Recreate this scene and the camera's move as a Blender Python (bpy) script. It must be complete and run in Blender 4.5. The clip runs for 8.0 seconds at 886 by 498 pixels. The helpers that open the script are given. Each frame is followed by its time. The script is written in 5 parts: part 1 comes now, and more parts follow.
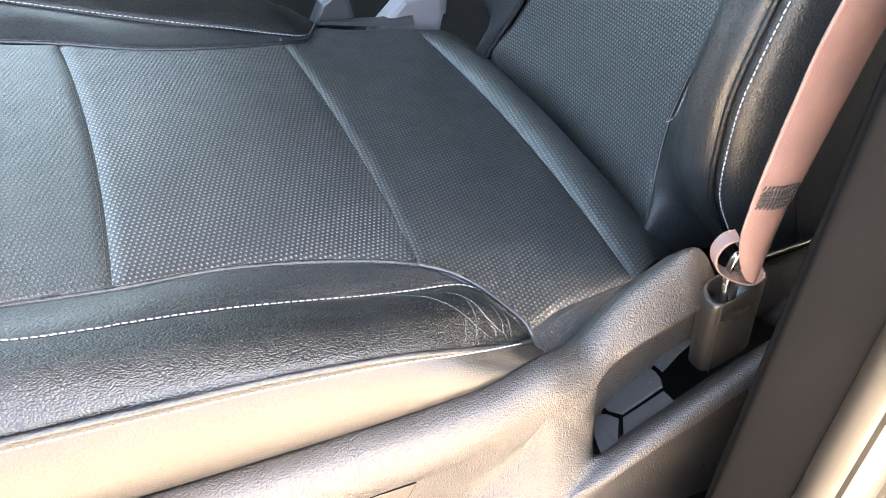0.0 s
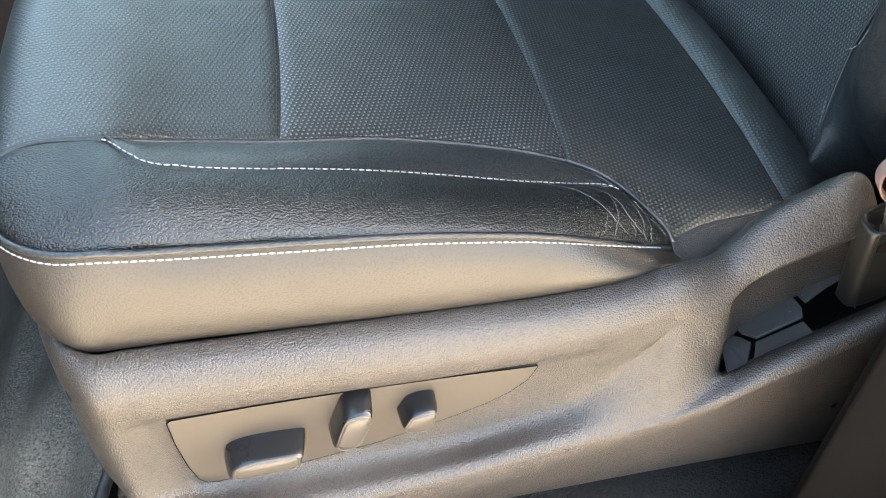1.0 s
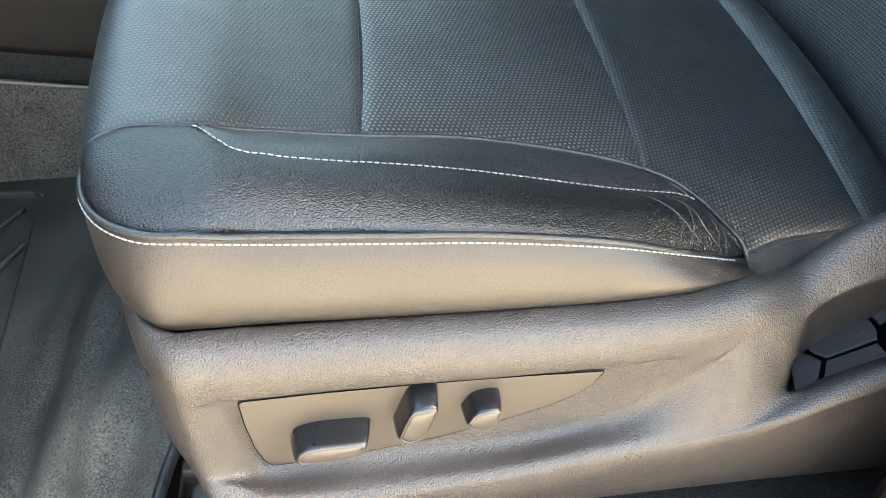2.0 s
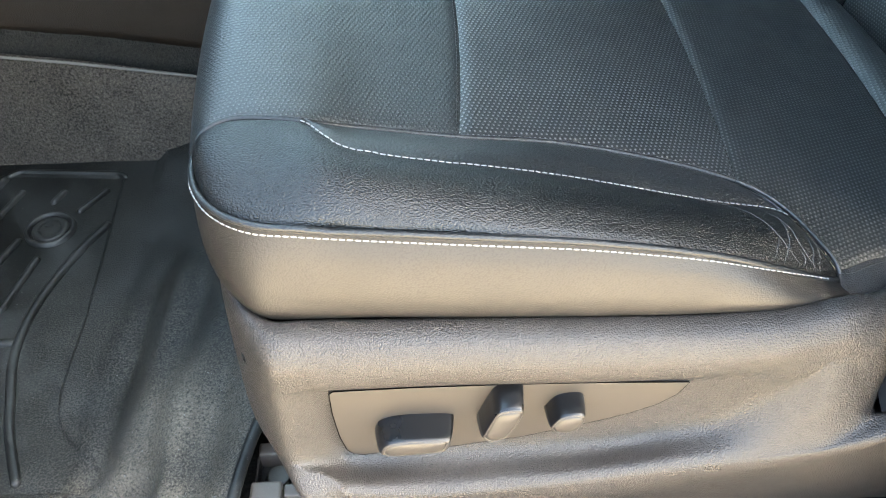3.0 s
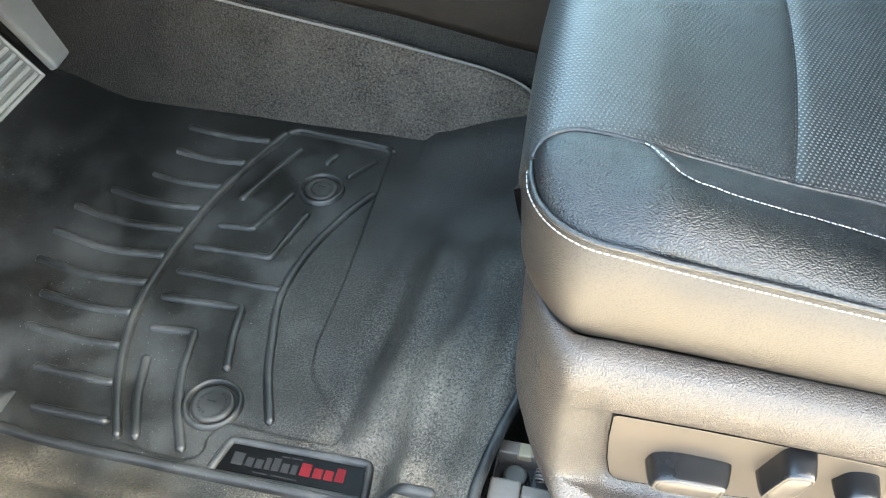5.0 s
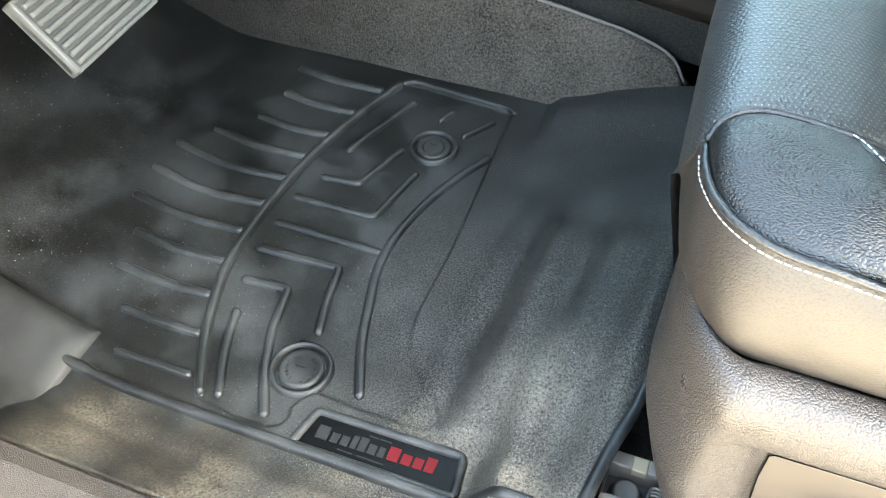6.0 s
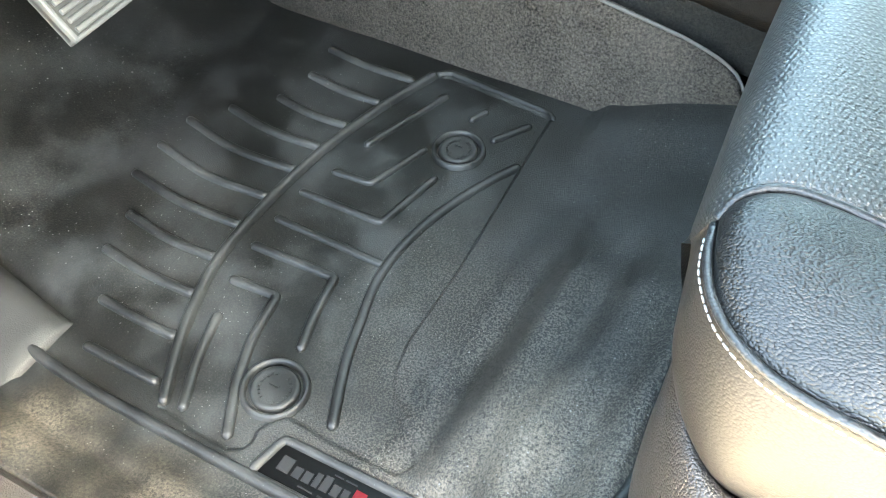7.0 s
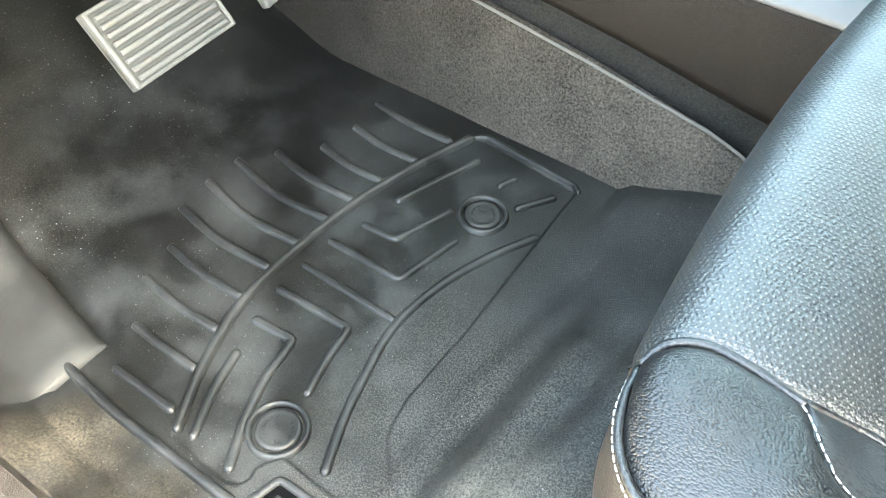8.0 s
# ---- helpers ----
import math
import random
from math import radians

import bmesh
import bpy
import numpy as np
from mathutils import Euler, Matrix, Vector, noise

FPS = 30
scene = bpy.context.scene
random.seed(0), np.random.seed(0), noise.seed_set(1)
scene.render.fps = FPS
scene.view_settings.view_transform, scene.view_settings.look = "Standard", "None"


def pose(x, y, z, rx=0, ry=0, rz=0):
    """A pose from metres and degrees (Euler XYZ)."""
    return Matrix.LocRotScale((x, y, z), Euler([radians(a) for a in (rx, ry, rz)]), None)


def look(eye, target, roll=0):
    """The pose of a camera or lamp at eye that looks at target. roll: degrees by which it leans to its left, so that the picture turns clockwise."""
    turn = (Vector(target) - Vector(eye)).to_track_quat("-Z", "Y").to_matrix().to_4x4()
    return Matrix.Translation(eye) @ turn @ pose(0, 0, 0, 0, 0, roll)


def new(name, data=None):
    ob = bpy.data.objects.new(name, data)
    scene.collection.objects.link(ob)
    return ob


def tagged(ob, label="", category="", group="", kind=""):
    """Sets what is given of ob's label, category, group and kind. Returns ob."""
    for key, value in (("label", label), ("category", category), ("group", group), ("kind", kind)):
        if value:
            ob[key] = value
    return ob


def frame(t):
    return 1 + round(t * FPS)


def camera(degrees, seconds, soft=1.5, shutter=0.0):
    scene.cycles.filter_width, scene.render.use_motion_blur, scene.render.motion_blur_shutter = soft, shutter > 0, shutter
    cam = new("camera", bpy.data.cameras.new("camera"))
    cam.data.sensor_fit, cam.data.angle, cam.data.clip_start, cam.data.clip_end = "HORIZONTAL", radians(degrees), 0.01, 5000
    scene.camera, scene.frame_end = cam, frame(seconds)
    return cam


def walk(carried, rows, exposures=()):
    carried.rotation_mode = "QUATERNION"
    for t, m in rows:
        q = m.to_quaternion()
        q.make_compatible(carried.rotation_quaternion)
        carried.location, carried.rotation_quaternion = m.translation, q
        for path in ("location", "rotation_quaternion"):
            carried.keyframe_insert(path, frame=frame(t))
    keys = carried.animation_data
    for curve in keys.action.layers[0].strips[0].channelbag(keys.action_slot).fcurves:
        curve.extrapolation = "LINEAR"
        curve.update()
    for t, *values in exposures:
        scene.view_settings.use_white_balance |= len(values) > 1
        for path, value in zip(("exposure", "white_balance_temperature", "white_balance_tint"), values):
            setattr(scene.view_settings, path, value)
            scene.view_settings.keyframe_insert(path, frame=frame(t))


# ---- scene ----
cam = camera(55.0, 8.0, soft=1.0)
PATH = [
    (0, (0.439, -0.334, 0.63), (1.077, 1.019, -0.698), 2.0),
    (0.5, (0.431, -0.364, 0.611), (0.843, 1.017, -0.775), 0.6),
    (1, (0.429, -0.371, 0.608), (0.718, 1.017, -0.803), 0.1),
    (1.5, (0.424, -0.374, 0.609), (0.646, 1.032, -0.796), 0.0),
    (3, (0.384, -0.373, 0.619), (0.457, 1.035, -0.8), -0.1),
    (3.5, (0.366, -0.378, 0.626), (0.36, 1.03, -0.794), 0.1),
    (4, (0.347, -0.381, 0.627), (0.25, 1.026, -0.793), 0.0),
    (4.5, (0.319, -0.376, 0.627), (0.116, 1.017, -0.795), 0.0),
    (5, (0.295, -0.373, 0.629), (-0.015, 0.995, -0.796), -0.1),
    (5.2, (0.287, -0.367, 0.629), (-0.067, 0.991, -0.796), -0.1),
    (6.3, (0.249, -0.298, 0.57), (-0.266, 0.898, -0.948), -0.7),
    (6.5, (0.254, -0.277, 0.566), (-0.284, 0.893, -0.964), -0.8),
    (7, (0.272, -0.225, 0.559), (-0.341, 0.891, -0.984), -0.7),
    (7.5, (0.302, -0.195, 0.572), (-0.384, 0.866, -0.978), -0.6),
    (8, (0.308, -0.192, 0.62), (-0.451, 0.856, -0.905), -0.3),
]
EXPOSURE = 4.78
walk(cam, [(t, look(eye, target, roll)) for t, eye, target, roll in PATH], [(t, EXPOSURE + gain, kelvin, tint) for t, gain, kelvin, tint in ((0.0, 0.6, 7600, 11), (0.5, 0.0, 7400, 6), (1.0, -0.3, 7300, 4), (1.5, -0.3, 7300, 3), (3.0, -0.37, 7100, 1), (4.0, -0.25, 7000, 0), (5.0, 0.18, 7000, -2), (6.5, 0.47, 7200, -1), (7.0, 0.72, 7300, -2), (8.0, 1.03, 7600, -2))])

# ---- daylight ----
SUN_ELEVATION, SUN_TURN = radians(48), radians(80)
world = bpy.data.worlds.new("daylight")
scene.world = world
world.use_nodes = True
sky = world.node_tree.nodes.new("ShaderNodeTexSky")
sky.sky_type, sky.sun_disc = "NISHITA", False
sky.sun_elevation, sky.sun_rotation = SUN_ELEVATION, SUN_TURN
back = world.node_tree.nodes["Background"]
back.inputs["Strength"].default_value = 0.15
sky.dust_density, sky.air_density, sky.ozone_density = 5.0, 0.85, 0.2
world.node_tree.links.new(sky.outputs["Color"], back.inputs["Color"])
sun = new("sun", bpy.data.lights.new("sun", "SUN"))
sun.data.energy, sun.data.angle, sun.data.color = 3.1, radians(0.5), (1.0, 0.9, 0.76)
sun.matrix_world = look((math.sin(SUN_TURN) * 5, math.cos(SUN_TURN) * 5, math.tan(SUN_ELEVATION) * 5), (0, 0, 0))


# ---- materials ----
class Nodes:
    """A small builder for one node material."""

    def __init__(self, name, colour, rough, metal=0.0, spec=0.5):
        self.material = bpy.data.materials.new(name)
        self.material.use_nodes = True
        self.tree = self.material.node_tree
        self.surface = self.tree.nodes["Principled BSDF"]
        self.surface.inputs["Base Color"].default_value = (*colour, 1)
        self.surface.inputs["Roughness"].default_value = rough
        self.surface.inputs["Metallic"].default_value = metal
        self.surface.inputs["Specular IOR Level"].default_value = spec
        self.height = None

    def add(self, kind, **values):
        node = self.tree.nodes.new(kind)
        for key, value in values.items():
            socket = node.inputs[key.replace("_", " ")]
            if isinstance(value, bpy.types.NodeSocket):
                self.tree.links.new(value, socket)
            else:
                socket.default_value = value
        return node

    def sum(self, operation, a, b=0.0, c=0.0, clamp=False):
        node = self.tree.nodes.new("ShaderNodeMath")
        node.operation, node.use_clamp = operation, clamp
        for socket, value in zip(node.inputs, (a, b, c)):
            if isinstance(value, bpy.types.NodeSocket):
                self.tree.links.new(value, socket)
            else:
                socket.default_value = value
        return node.outputs[0]

    def place(self, which="Object"):
        return self.tree.nodes.new("ShaderNodeTexCoord").outputs[which]

    def noise(self, scale, detail=3.0, rough=0.55, place=None):
        return self.add("ShaderNodeTexNoise", Vector=place or self.place(), Scale=scale, Detail=detail, Roughness=rough).outputs["Fac"]

    def cells(self, scale, feature="F1", place=None):
        node = self.add("ShaderNodeTexVoronoi", Vector=place or self.place(), Scale=scale)
        node.feature = feature
        if feature == "SMOOTH_F1":
            node.inputs["Smoothness"].default_value = 0.35
        return node.outputs["Distance"]

    def ramp(self, value, low, high, a=0.0, b=1.0):
        return self.add("ShaderNodeMapRange", Value=value, From_Min=low, From_Max=high, To_Min=a, To_Max=b).outputs[0]

    def blend(self, factor, a, b):
        node = self.tree.nodes.new("ShaderNodeMix")
        node.data_type = "RGBA"
        for socket, value in ((node.inputs[0], factor), (node.inputs[6], a), (node.inputs[7], b)):
            if isinstance(value, bpy.types.NodeSocket):
                self.tree.links.new(value, socket)
            else:
                socket.default_value = value if socket.type == "VALUE" else (*value, 1)
        return node.outputs[2]

    def colour(self, socket):
        self.tree.links.new(socket, self.surface.inputs["Base Color"])
        return self

    def rough(self, socket):
        self.tree.links.new(socket, self.surface.inputs["Roughness"])
        return self

    def bump(self, height, distance, strength=1.0):
        node = self.add("ShaderNodeBump", Height=height, Distance=distance, Strength=strength)
        if self.height is not None:
            self.tree.links.new(self.height, node.inputs["Normal"])
        self.height = node.outputs[0]
        self.tree.links.new(self.height, self.surface.inputs["Normal"])
        return self


def leather(name, colour, rough, grain=900.0, depth=0.00028, wrinkles=0.0, crease=0.45):
    """Leather with domed pebbles, its gloss patchy with wear, and soft slanting folds where it wrinkles."""
    n = Nodes(name, colour, rough)
    wide = n.noise(9, 4)
    n.rough(n.sum("MULTIPLY_ADD", n.noise(30, 4), 0.3, rough - 0.14))
    drift = n.add("ShaderNodeTexNoise", Vector=n.place(), Scale=60, Detail=1)
    wander = n.add("ShaderNodeVectorMath", Vector=drift.outputs["Color"])
    wander.operation = "SCALE"
    wander.inputs["Scale"].default_value = 0.002
    shifted = n.tree.nodes.new("ShaderNodeVectorMath")
    n.tree.links.new(n.place(), shifted.inputs[0])
    n.tree.links.new(wander.outputs[0], shifted.inputs[1])
    warped = n.add("ShaderNodeMapping", Vector=shifted.outputs[0], Scale=(0.8, 1.2, 1.0), Rotation=(0, 0, 0.5)).outputs[0]
    if wrinkles:
        lines = n.add("ShaderNodeTexNoise", Vector=n.add("ShaderNodeMapping", Vector=n.place(), Scale=(1.0, 0.4, 1.0), Rotation=(0, 0, 0.9)).outputs[0], Scale=30, Detail=3, Distortion=0.5).outputs["Fac"]
        n.bump(n.ramp(n.sum("ABSOLUTE", n.sum("SUBTRACT", lines, 0.5)), 0.0, 0.07), wrinkles, 0.3)
    pebble = n.cells(grain, "SMOOTH_F1", warped)
    dome = n.sum("MULTIPLY", pebble, pebble)
    base = n.blend(n.ramp(wide, 0.3, 0.7), colour, [c * 1.5 + 0.004 for c in colour])
    n.colour(n.blend(n.ramp(dome, 0.2, 0.55), base, [c * crease for c in colour]))
    n.bump(n.ramp(dome, 0.0, 0.6, 1.0, 0.0), depth, 1.0)
    return n.material


def perforated(name, colour, rough, tilt=0.0, spec=0.6, dot=(0.2, 0.198, 0.192), pitch=0.0034, hole=0.21, grain=0.00016, dome=0.0002):
    """Grained leather with staggered rows of pale dots at its pin holes, turned by tilt degrees; its map is in metres.
    """
    n = Nodes(name, colour, rough, spec=spec)
    wide = n.noise(8, 4)
    part = n.add("ShaderNodeSeparateXYZ", Vector=n.place("UV"))
    ahead, across = part.outputs[0], part.outputs[1]
    c, s = math.cos(radians(tilt)) / pitch, math.sin(radians(tilt)) / pitch
    tight = 0.87
    u = n.sum("ADD", n.sum("ADD", n.sum("MULTIPLY", ahead, c), n.sum("MULTIPLY", across, s)), 300.0)
    v = n.sum("ADD", n.sum("SUBTRACT", n.sum("MULTIPLY", across, c / tight), n.sum("MULTIPLY", ahead, s / tight)), 300.0)
    shift = n.sum("MULTIPLY", n.sum("MODULO", n.sum("FLOOR", v), 2.0), 0.5)
    du = n.sum("SUBTRACT", n.sum("FRACT", n.sum("ADD", u, shift)), 0.5)
    dv = n.sum("MULTIPLY", n.sum("SUBTRACT", n.sum("FRACT", v), 0.5), tight)
    far = n.sum("SQRT", n.sum("ADD", n.sum("MULTIPLY", du, du), n.sum("MULTIPLY", dv, dv)))
    solid = n.ramp(far, hole * 0.65, hole * 1.3)
    # Dot colour carries its own paleness and sky glints painted in.
    dusty = n.blend(n.ramp(n.noise(22, 4), 0.3, 0.7), [x * 0.65 for x in dot], dot)
    n.colour(n.blend(solid, dusty, n.blend(wide, [x * 0.8 for x in colour], [x * 1.5 + 0.004 for x in colour])))
    n.rough(n.sum("MULTIPLY_ADD", n.noise(40, 3), 0.25, rough - 0.11))
    pebble = n.cells(760, "F1")
    n.bump(n.ramp(n.sum("MULTIPLY", pebble, pebble), 0.0, 0.6, 1.0, 0.0), grain, 1.0)
    n.bump(n.ramp(far, hole * 0.8, 0.5, 1.0, 0.0), dome, 1.0)
    return n.material


def moulded(name, colour, rough, grain=900.0, depth=0.0003, spec=0.5):
    n = Nodes(name, colour, rough, spec=spec)
    tone = n.blend(n.ramp(n.noise(6, 4), 0.3, 0.7), colour, [c * 1.2 + min(0.003, c * 0.15) for c in colour])
    n.rough(n.sum("MULTIPLY_ADD", n.noise(25, 5), 0.26, rough - 0.12))
    if depth:
        pebble = n.cells(grain, "F1")
        dome = n.sum("MULTIPLY", pebble, pebble)
        n.colour(n.blend(n.ramp(dome, 0.2, 0.55), tone, [c * 0.7 for c in colour]))
        n.bump(n.ramp(dome, 0.0, 0.7, 1.0, 0.0), depth, 1.0)
    else:
        n.colour(tone)
        n.bump(n.cells(1100), 0.00003, 0.6)
    return n.material


def rubber(name, colour, rough, marks=(), film=(0.03, 0.0325, 0.0338), stipple=0.0, spec=0.36, grit=1.0):
    """Moulded rubber with a film of dust in clouds, grit, a stippled heel area (stipple) and, at marks (x, y, radius),
    pale tan patches.
    """
    n = Nodes(name, colour, rough, spec=spec)
    dust = n.ramp(n.noise(11, 7, 0.66), 0.45, 0.7)
    spot = n.add("ShaderNodeSeparateXYZ", Vector=n.place())
    spot_x, spot_y = spot.outputs[0], spot.outputs[1]
    if stipple:
        # Windscreen sheen over the ribs and toe shade, both put into the dust amount.
        sheen_zone = n.add("ShaderNodeVectorMath", Vector=n.add("ShaderNodeMapping", Vector=n.place(), Location=(0.11, -0.13, 0), Scale=(1, 1, 0)).outputs[0])
        sheen_zone.operation = "LENGTH"
        dust = n.sum("MULTIPLY", dust, n.ramp(sheen_zone.outputs["Value"], 0.1, 0.36, 1.5, 0.5), clamp=True)
    base = n.blend(n.sum("MULTIPLY", dust, 0.8), colour, film)
    fine = n.noise(900, 2, 0.6)
    coarse = n.noise(640, 3, 0.65)
    heel = n.ramp(spot_x, -0.01, 0.1) if stipple else n.sum("MULTIPLY", spot_x, 0.0)
    if stipple:
        tips = n.sum("MULTIPLY", n.ramp(coarse, 0.48, 0.57), n.ramp(n.noise(7, 4), 0.34, 0.62, 0.3, 1.0), clamp=True)
        # Pale tips fade to 0.3 as y grows.
        near_heel = n.ramp(n.sum("ADD", spot_y, n.sum("MULTIPLY", n.noise(14, 3), 0.1)), 0.21, 0.31, 1.0, 0.3)
        base = n.blend(n.sum("MULTIPLY", n.sum("MULTIPLY", tips, near_heel), n.ramp(heel, 0.0, 1.0, 0.18, stipple)), base, (0.088, 0.08, 0.067))
        base = n.blend(n.sum("MULTIPLY", n.ramp(coarse, 0.46, 0.38), heel), base, [c * 0.2 for c in colour])
    tan_area = None
    for x, y, r in marks:
        away = n.add("ShaderNodeVectorMath", Vector=n.add("ShaderNodeMapping", Vector=n.place(), Location=(-x, -y, 0), Scale=(1, 1, 0)).outputs[0])
        away.operation = "LENGTH"
        tan_spot = n.ramp(away.outputs["Value"], 0.0, r, 1.0, 0.0)
        tan_area = tan_spot if tan_area is None else n.sum("MAXIMUM", tan_area, tan_spot)
    if tan_area is not None:
        patchy = n.sum("MULTIPLY", n.sum("MULTIPLY", tan_area, n.ramp(n.noise(18, 4, 0.6), 0.25, 0.55)), n.ramp(n.noise(420, 5, 0.8), 0.38, 0.62), clamp=True)
        base = n.blend(n.sum("MULTIPLY", patchy, 0.9), base, (0.17, 0.148, 0.115))
    for scale, size, thick in ((85, 0.065, 0.6), (210, 0.1, 0.6)):
        bits = n.tree.nodes.new("ShaderNodeTexVoronoi")
        bits.voronoi_dimensions = "2D"
        bits.inputs["Scale"].default_value = scale
        n.tree.links.new(n.place(), bits.inputs["Vector"])
        chance = n.add("ShaderNodeSeparateColor", Color=bits.outputs["Color"])
        specks = n.sum("LESS_THAN", bits.outputs["Distance"], n.sum("MULTIPLY", n.ramp(chance.outputs[0], 0.6, 1.0), size))
        base = n.blend(n.sum("MULTIPLY", specks, n.ramp(n.noise(8, 3), 0.42, 0.58, 0.1 * grit, thick * grit)), base, (0.2, 0.2, 0.195))
    n.colour(base)
    n.rough(n.sum("ADD", n.ramp(dust, 0.0, 1.0, rough, rough + 0.15), n.sum("MULTIPLY", heel, 0.2)))
    n.bump(fine, 0.0002, 1.0)
    if stipple:
        n.bump(coarse, 0.0011, n.ramp(heel, 0.0, 1.0, 0.2, 1.0))
    return n.material


def carpet(name, colour, light, worn=None):
    """Short pile, pale round the place worn (x, z); away from it the footwell's shade is put into the colour."""
    n = Nodes(name, colour, 0.95, spec=0.15)
    tuft = n.noise(430, 3, 0.7)
    wear = n.noise(10, 5)
    pale = n.ramp(n.sum("ADD", n.sum("MULTIPLY", tuft, 0.8), n.sum("MULTIPLY", wear, 0.35)), 0.38, 0.88)
    # Falloff by distance: footwell shade painted into the pile, its rim broken by noise.
    if worn:
        away = n.add("ShaderNodeVectorMath", Vector=n.add("ShaderNodeMapping", Vector=n.place(), Location=(-worn[0], 0, -worn[1]), Scale=(1, 0, 1)).outputs[0])
        away.operation = "LENGTH"
        dusty = n.sum("ADD", away.outputs["Value"], n.sum("MULTIPLY", n.noise(9, 4), 0.16))
        pale = n.sum("MULTIPLY", pale, n.ramp(dusty, 0.14, 0.5, 1.1, 0.14))
    n.colour(n.blend(pale, colour, light))
    n.bump(tuft, 0.004, 1.0)
    return n.material


def webbing(name, colour):
    n = Nodes(name, colour, 0.6)
    part = n.add("ShaderNodeSeparateXYZ", Vector=n.place("UV"))
    ribs = n.sum("SINE", n.sum("MULTIPLY", part.outputs[1], 2 * math.pi / 0.0017))
    weave = n.sum("SINE", n.sum("MULTIPLY", part.outputs[0], 2 * math.pi / 0.0011))
    n.colour(n.blend(n.ramp(n.noise(40, 3), 0.3, 0.7), colour, [c * 0.75 for c in colour]))
    n.bump(n.sum("MULTIPLY", n.ramp(ribs, -1, 1), n.ramp(weave, -1, 1, 0.7, 1)), 0.00012, 0.25)
    return n.material


def concrete(name, colour):
    n = Nodes(name, colour, 0.9)
    n.colour(n.blend(n.noise(2.5, 6), [c * 0.7 for c in colour], [c * 1.25 for c in colour]))
    n.bump(n.noise(60, 5), 0.003, 0.6)
    return n.material


def metal(name, colour, rough):
    n = Nodes(name, colour, rough, 1.0)
    n.rough(n.ramp(n.noise(60, 4), 0.3, 0.7, rough - 0.08, rough + 0.12))
    return n.material


LEATHER = leather("black_leather", (0.0065, 0.0072, 0.0075), 0.33, wrinkles=0.0002)
SKIRT = leather("skirt_leather", (0.0155, 0.0133, 0.0112), 0.4, grain=1000, depth=0.0001, crease=0.95)
SMOOTH = leather("smooth_leather", (0.015, 0.0165, 0.0175), 0.36, grain=760, depth=0.00014)
PERFORATED = perforated("perforated_leather", (0.009, 0.011, 0.0115), 0.4, 8, 0.85, (0.1, 0.1, 0.098), hole=0.16, grain=0.0002, dome=0.00016)
PERFORATED_MIDDLE = perforated("perforated_leather_middle", (0.009, 0.0105, 0.011), 0.38, 8)
PERFORATED_REAR = perforated("perforated_leather_rear", (0.009, 0.0105, 0.011), 0.42, 24, dot=(0.13, 0.129, 0.125))
PERFORATED_ROLL = perforated("perforated_leather_roll", (0.009, 0.0105, 0.011), 0.42, 24, dot=(0.085, 0.084, 0.081))
PERFORATED_BACK = perforated("perforated_leather_back", (0.009, 0.0105, 0.011), 0.42, -25, dot=(0.13, 0.128, 0.123))
WORN = leather("worn_crease_leather", (0.06, 0.061, 0.062), 0.55, grain=1200, depth=0.0001)
FABRIC = leather("seat_cloth", (0.02, 0.019, 0.0185), 0.8, 1500, 0.0002)
TRIM = moulded("grained_plastic", (0.036, 0.0308, 0.0272), 0.32, 900, 0.00034)
PANEL = moulded("satin_plastic", (0.042, 0.034, 0.0265), 0.4, depth=0)
KNOB = moulded("knob_plastic", (0.005, 0.0055, 0.0065), 0.28, depth=0)
# Tan of the switch faces is ground bounce put into the colour.
KNOB_LIT = moulded("knob_plastic_lit", (0.042, 0.036, 0.03), 0.33, depth=0)
SLEEVE = moulded("sleeve_rubber", (0.014, 0.0125, 0.0105), 0.3, depth=0)
DARK = moulded("dark_plastic", (0.014, 0.014, 0.014), 0.5, depth=0)
SLOT = rubber("pocket_plastic", (0.034, 0.034, 0.035), 0.36, film=(0.055, 0.055, 0.054), spec=0.5, grit=0.9)
# Near-black that stands for deep shade; no light comes back from it.
SHADE_BLACK = moulded("shade_black", (0.0015, 0.0015, 0.0015), 0.9, depth=0, spec=0.0)
MAT = rubber("mat_rubber", (0.0035, 0.004, 0.0042), 0.35, ((0.2, 0.02, 0.085), (0.2, -0.05, 0.07), (0.15, -0.03, 0.06), (-0.12, -0.115, 0.06), (-0.02, -0.12, 0.06), (0.08, -0.12, 0.06), (0.17, -0.11, 0.06), (-0.3, -0.12, 0.08)), stipple=0.75)
# Mat rubber again, made paler: sky light on raised parts, plus dust.
RAISED_LIT = rubber("raised_rubber_lit", (0.007, 0.0074, 0.0075), 0.42, film=(0.045, 0.046, 0.045), grit=0.4)
PALE_RUBBER = rubber("pale_grey_rubber", (0.02, 0.0205, 0.0205), 0.42, film=(0.038, 0.039, 0.0385), grit=0.2)
CARPET = carpet("grey_carpet", (0.007, 0.0067, 0.0063), (0.15, 0.13, 0.11), (0.13, 0.06))
DARK_CARPET = carpet("dark_carpet", (0.008, 0.008, 0.008), (0.038, 0.036, 0.031))
THREAD = Nodes("white_thread", (0.33, 0.325, 0.31), 0.7).material
DARK_THREAD = Nodes("dark_thread", (0.03, 0.028, 0.027), 0.8).material
BELT = webbing("taupe_webbing", (0.24, 0.142, 0.12))
CHROME = metal("steel", (0.6, 0.57, 0.53), 0.25)
RAIL = rubber("dusty_rail_steel", (0.025, 0.024, 0.022), 0.4, film=(0.1, 0.09, 0.075), spec=0.5, grit=1.0)
BRASS = moulded("yellowed_plastic", (0.14, 0.112, 0.07), 0.5, depth=0)
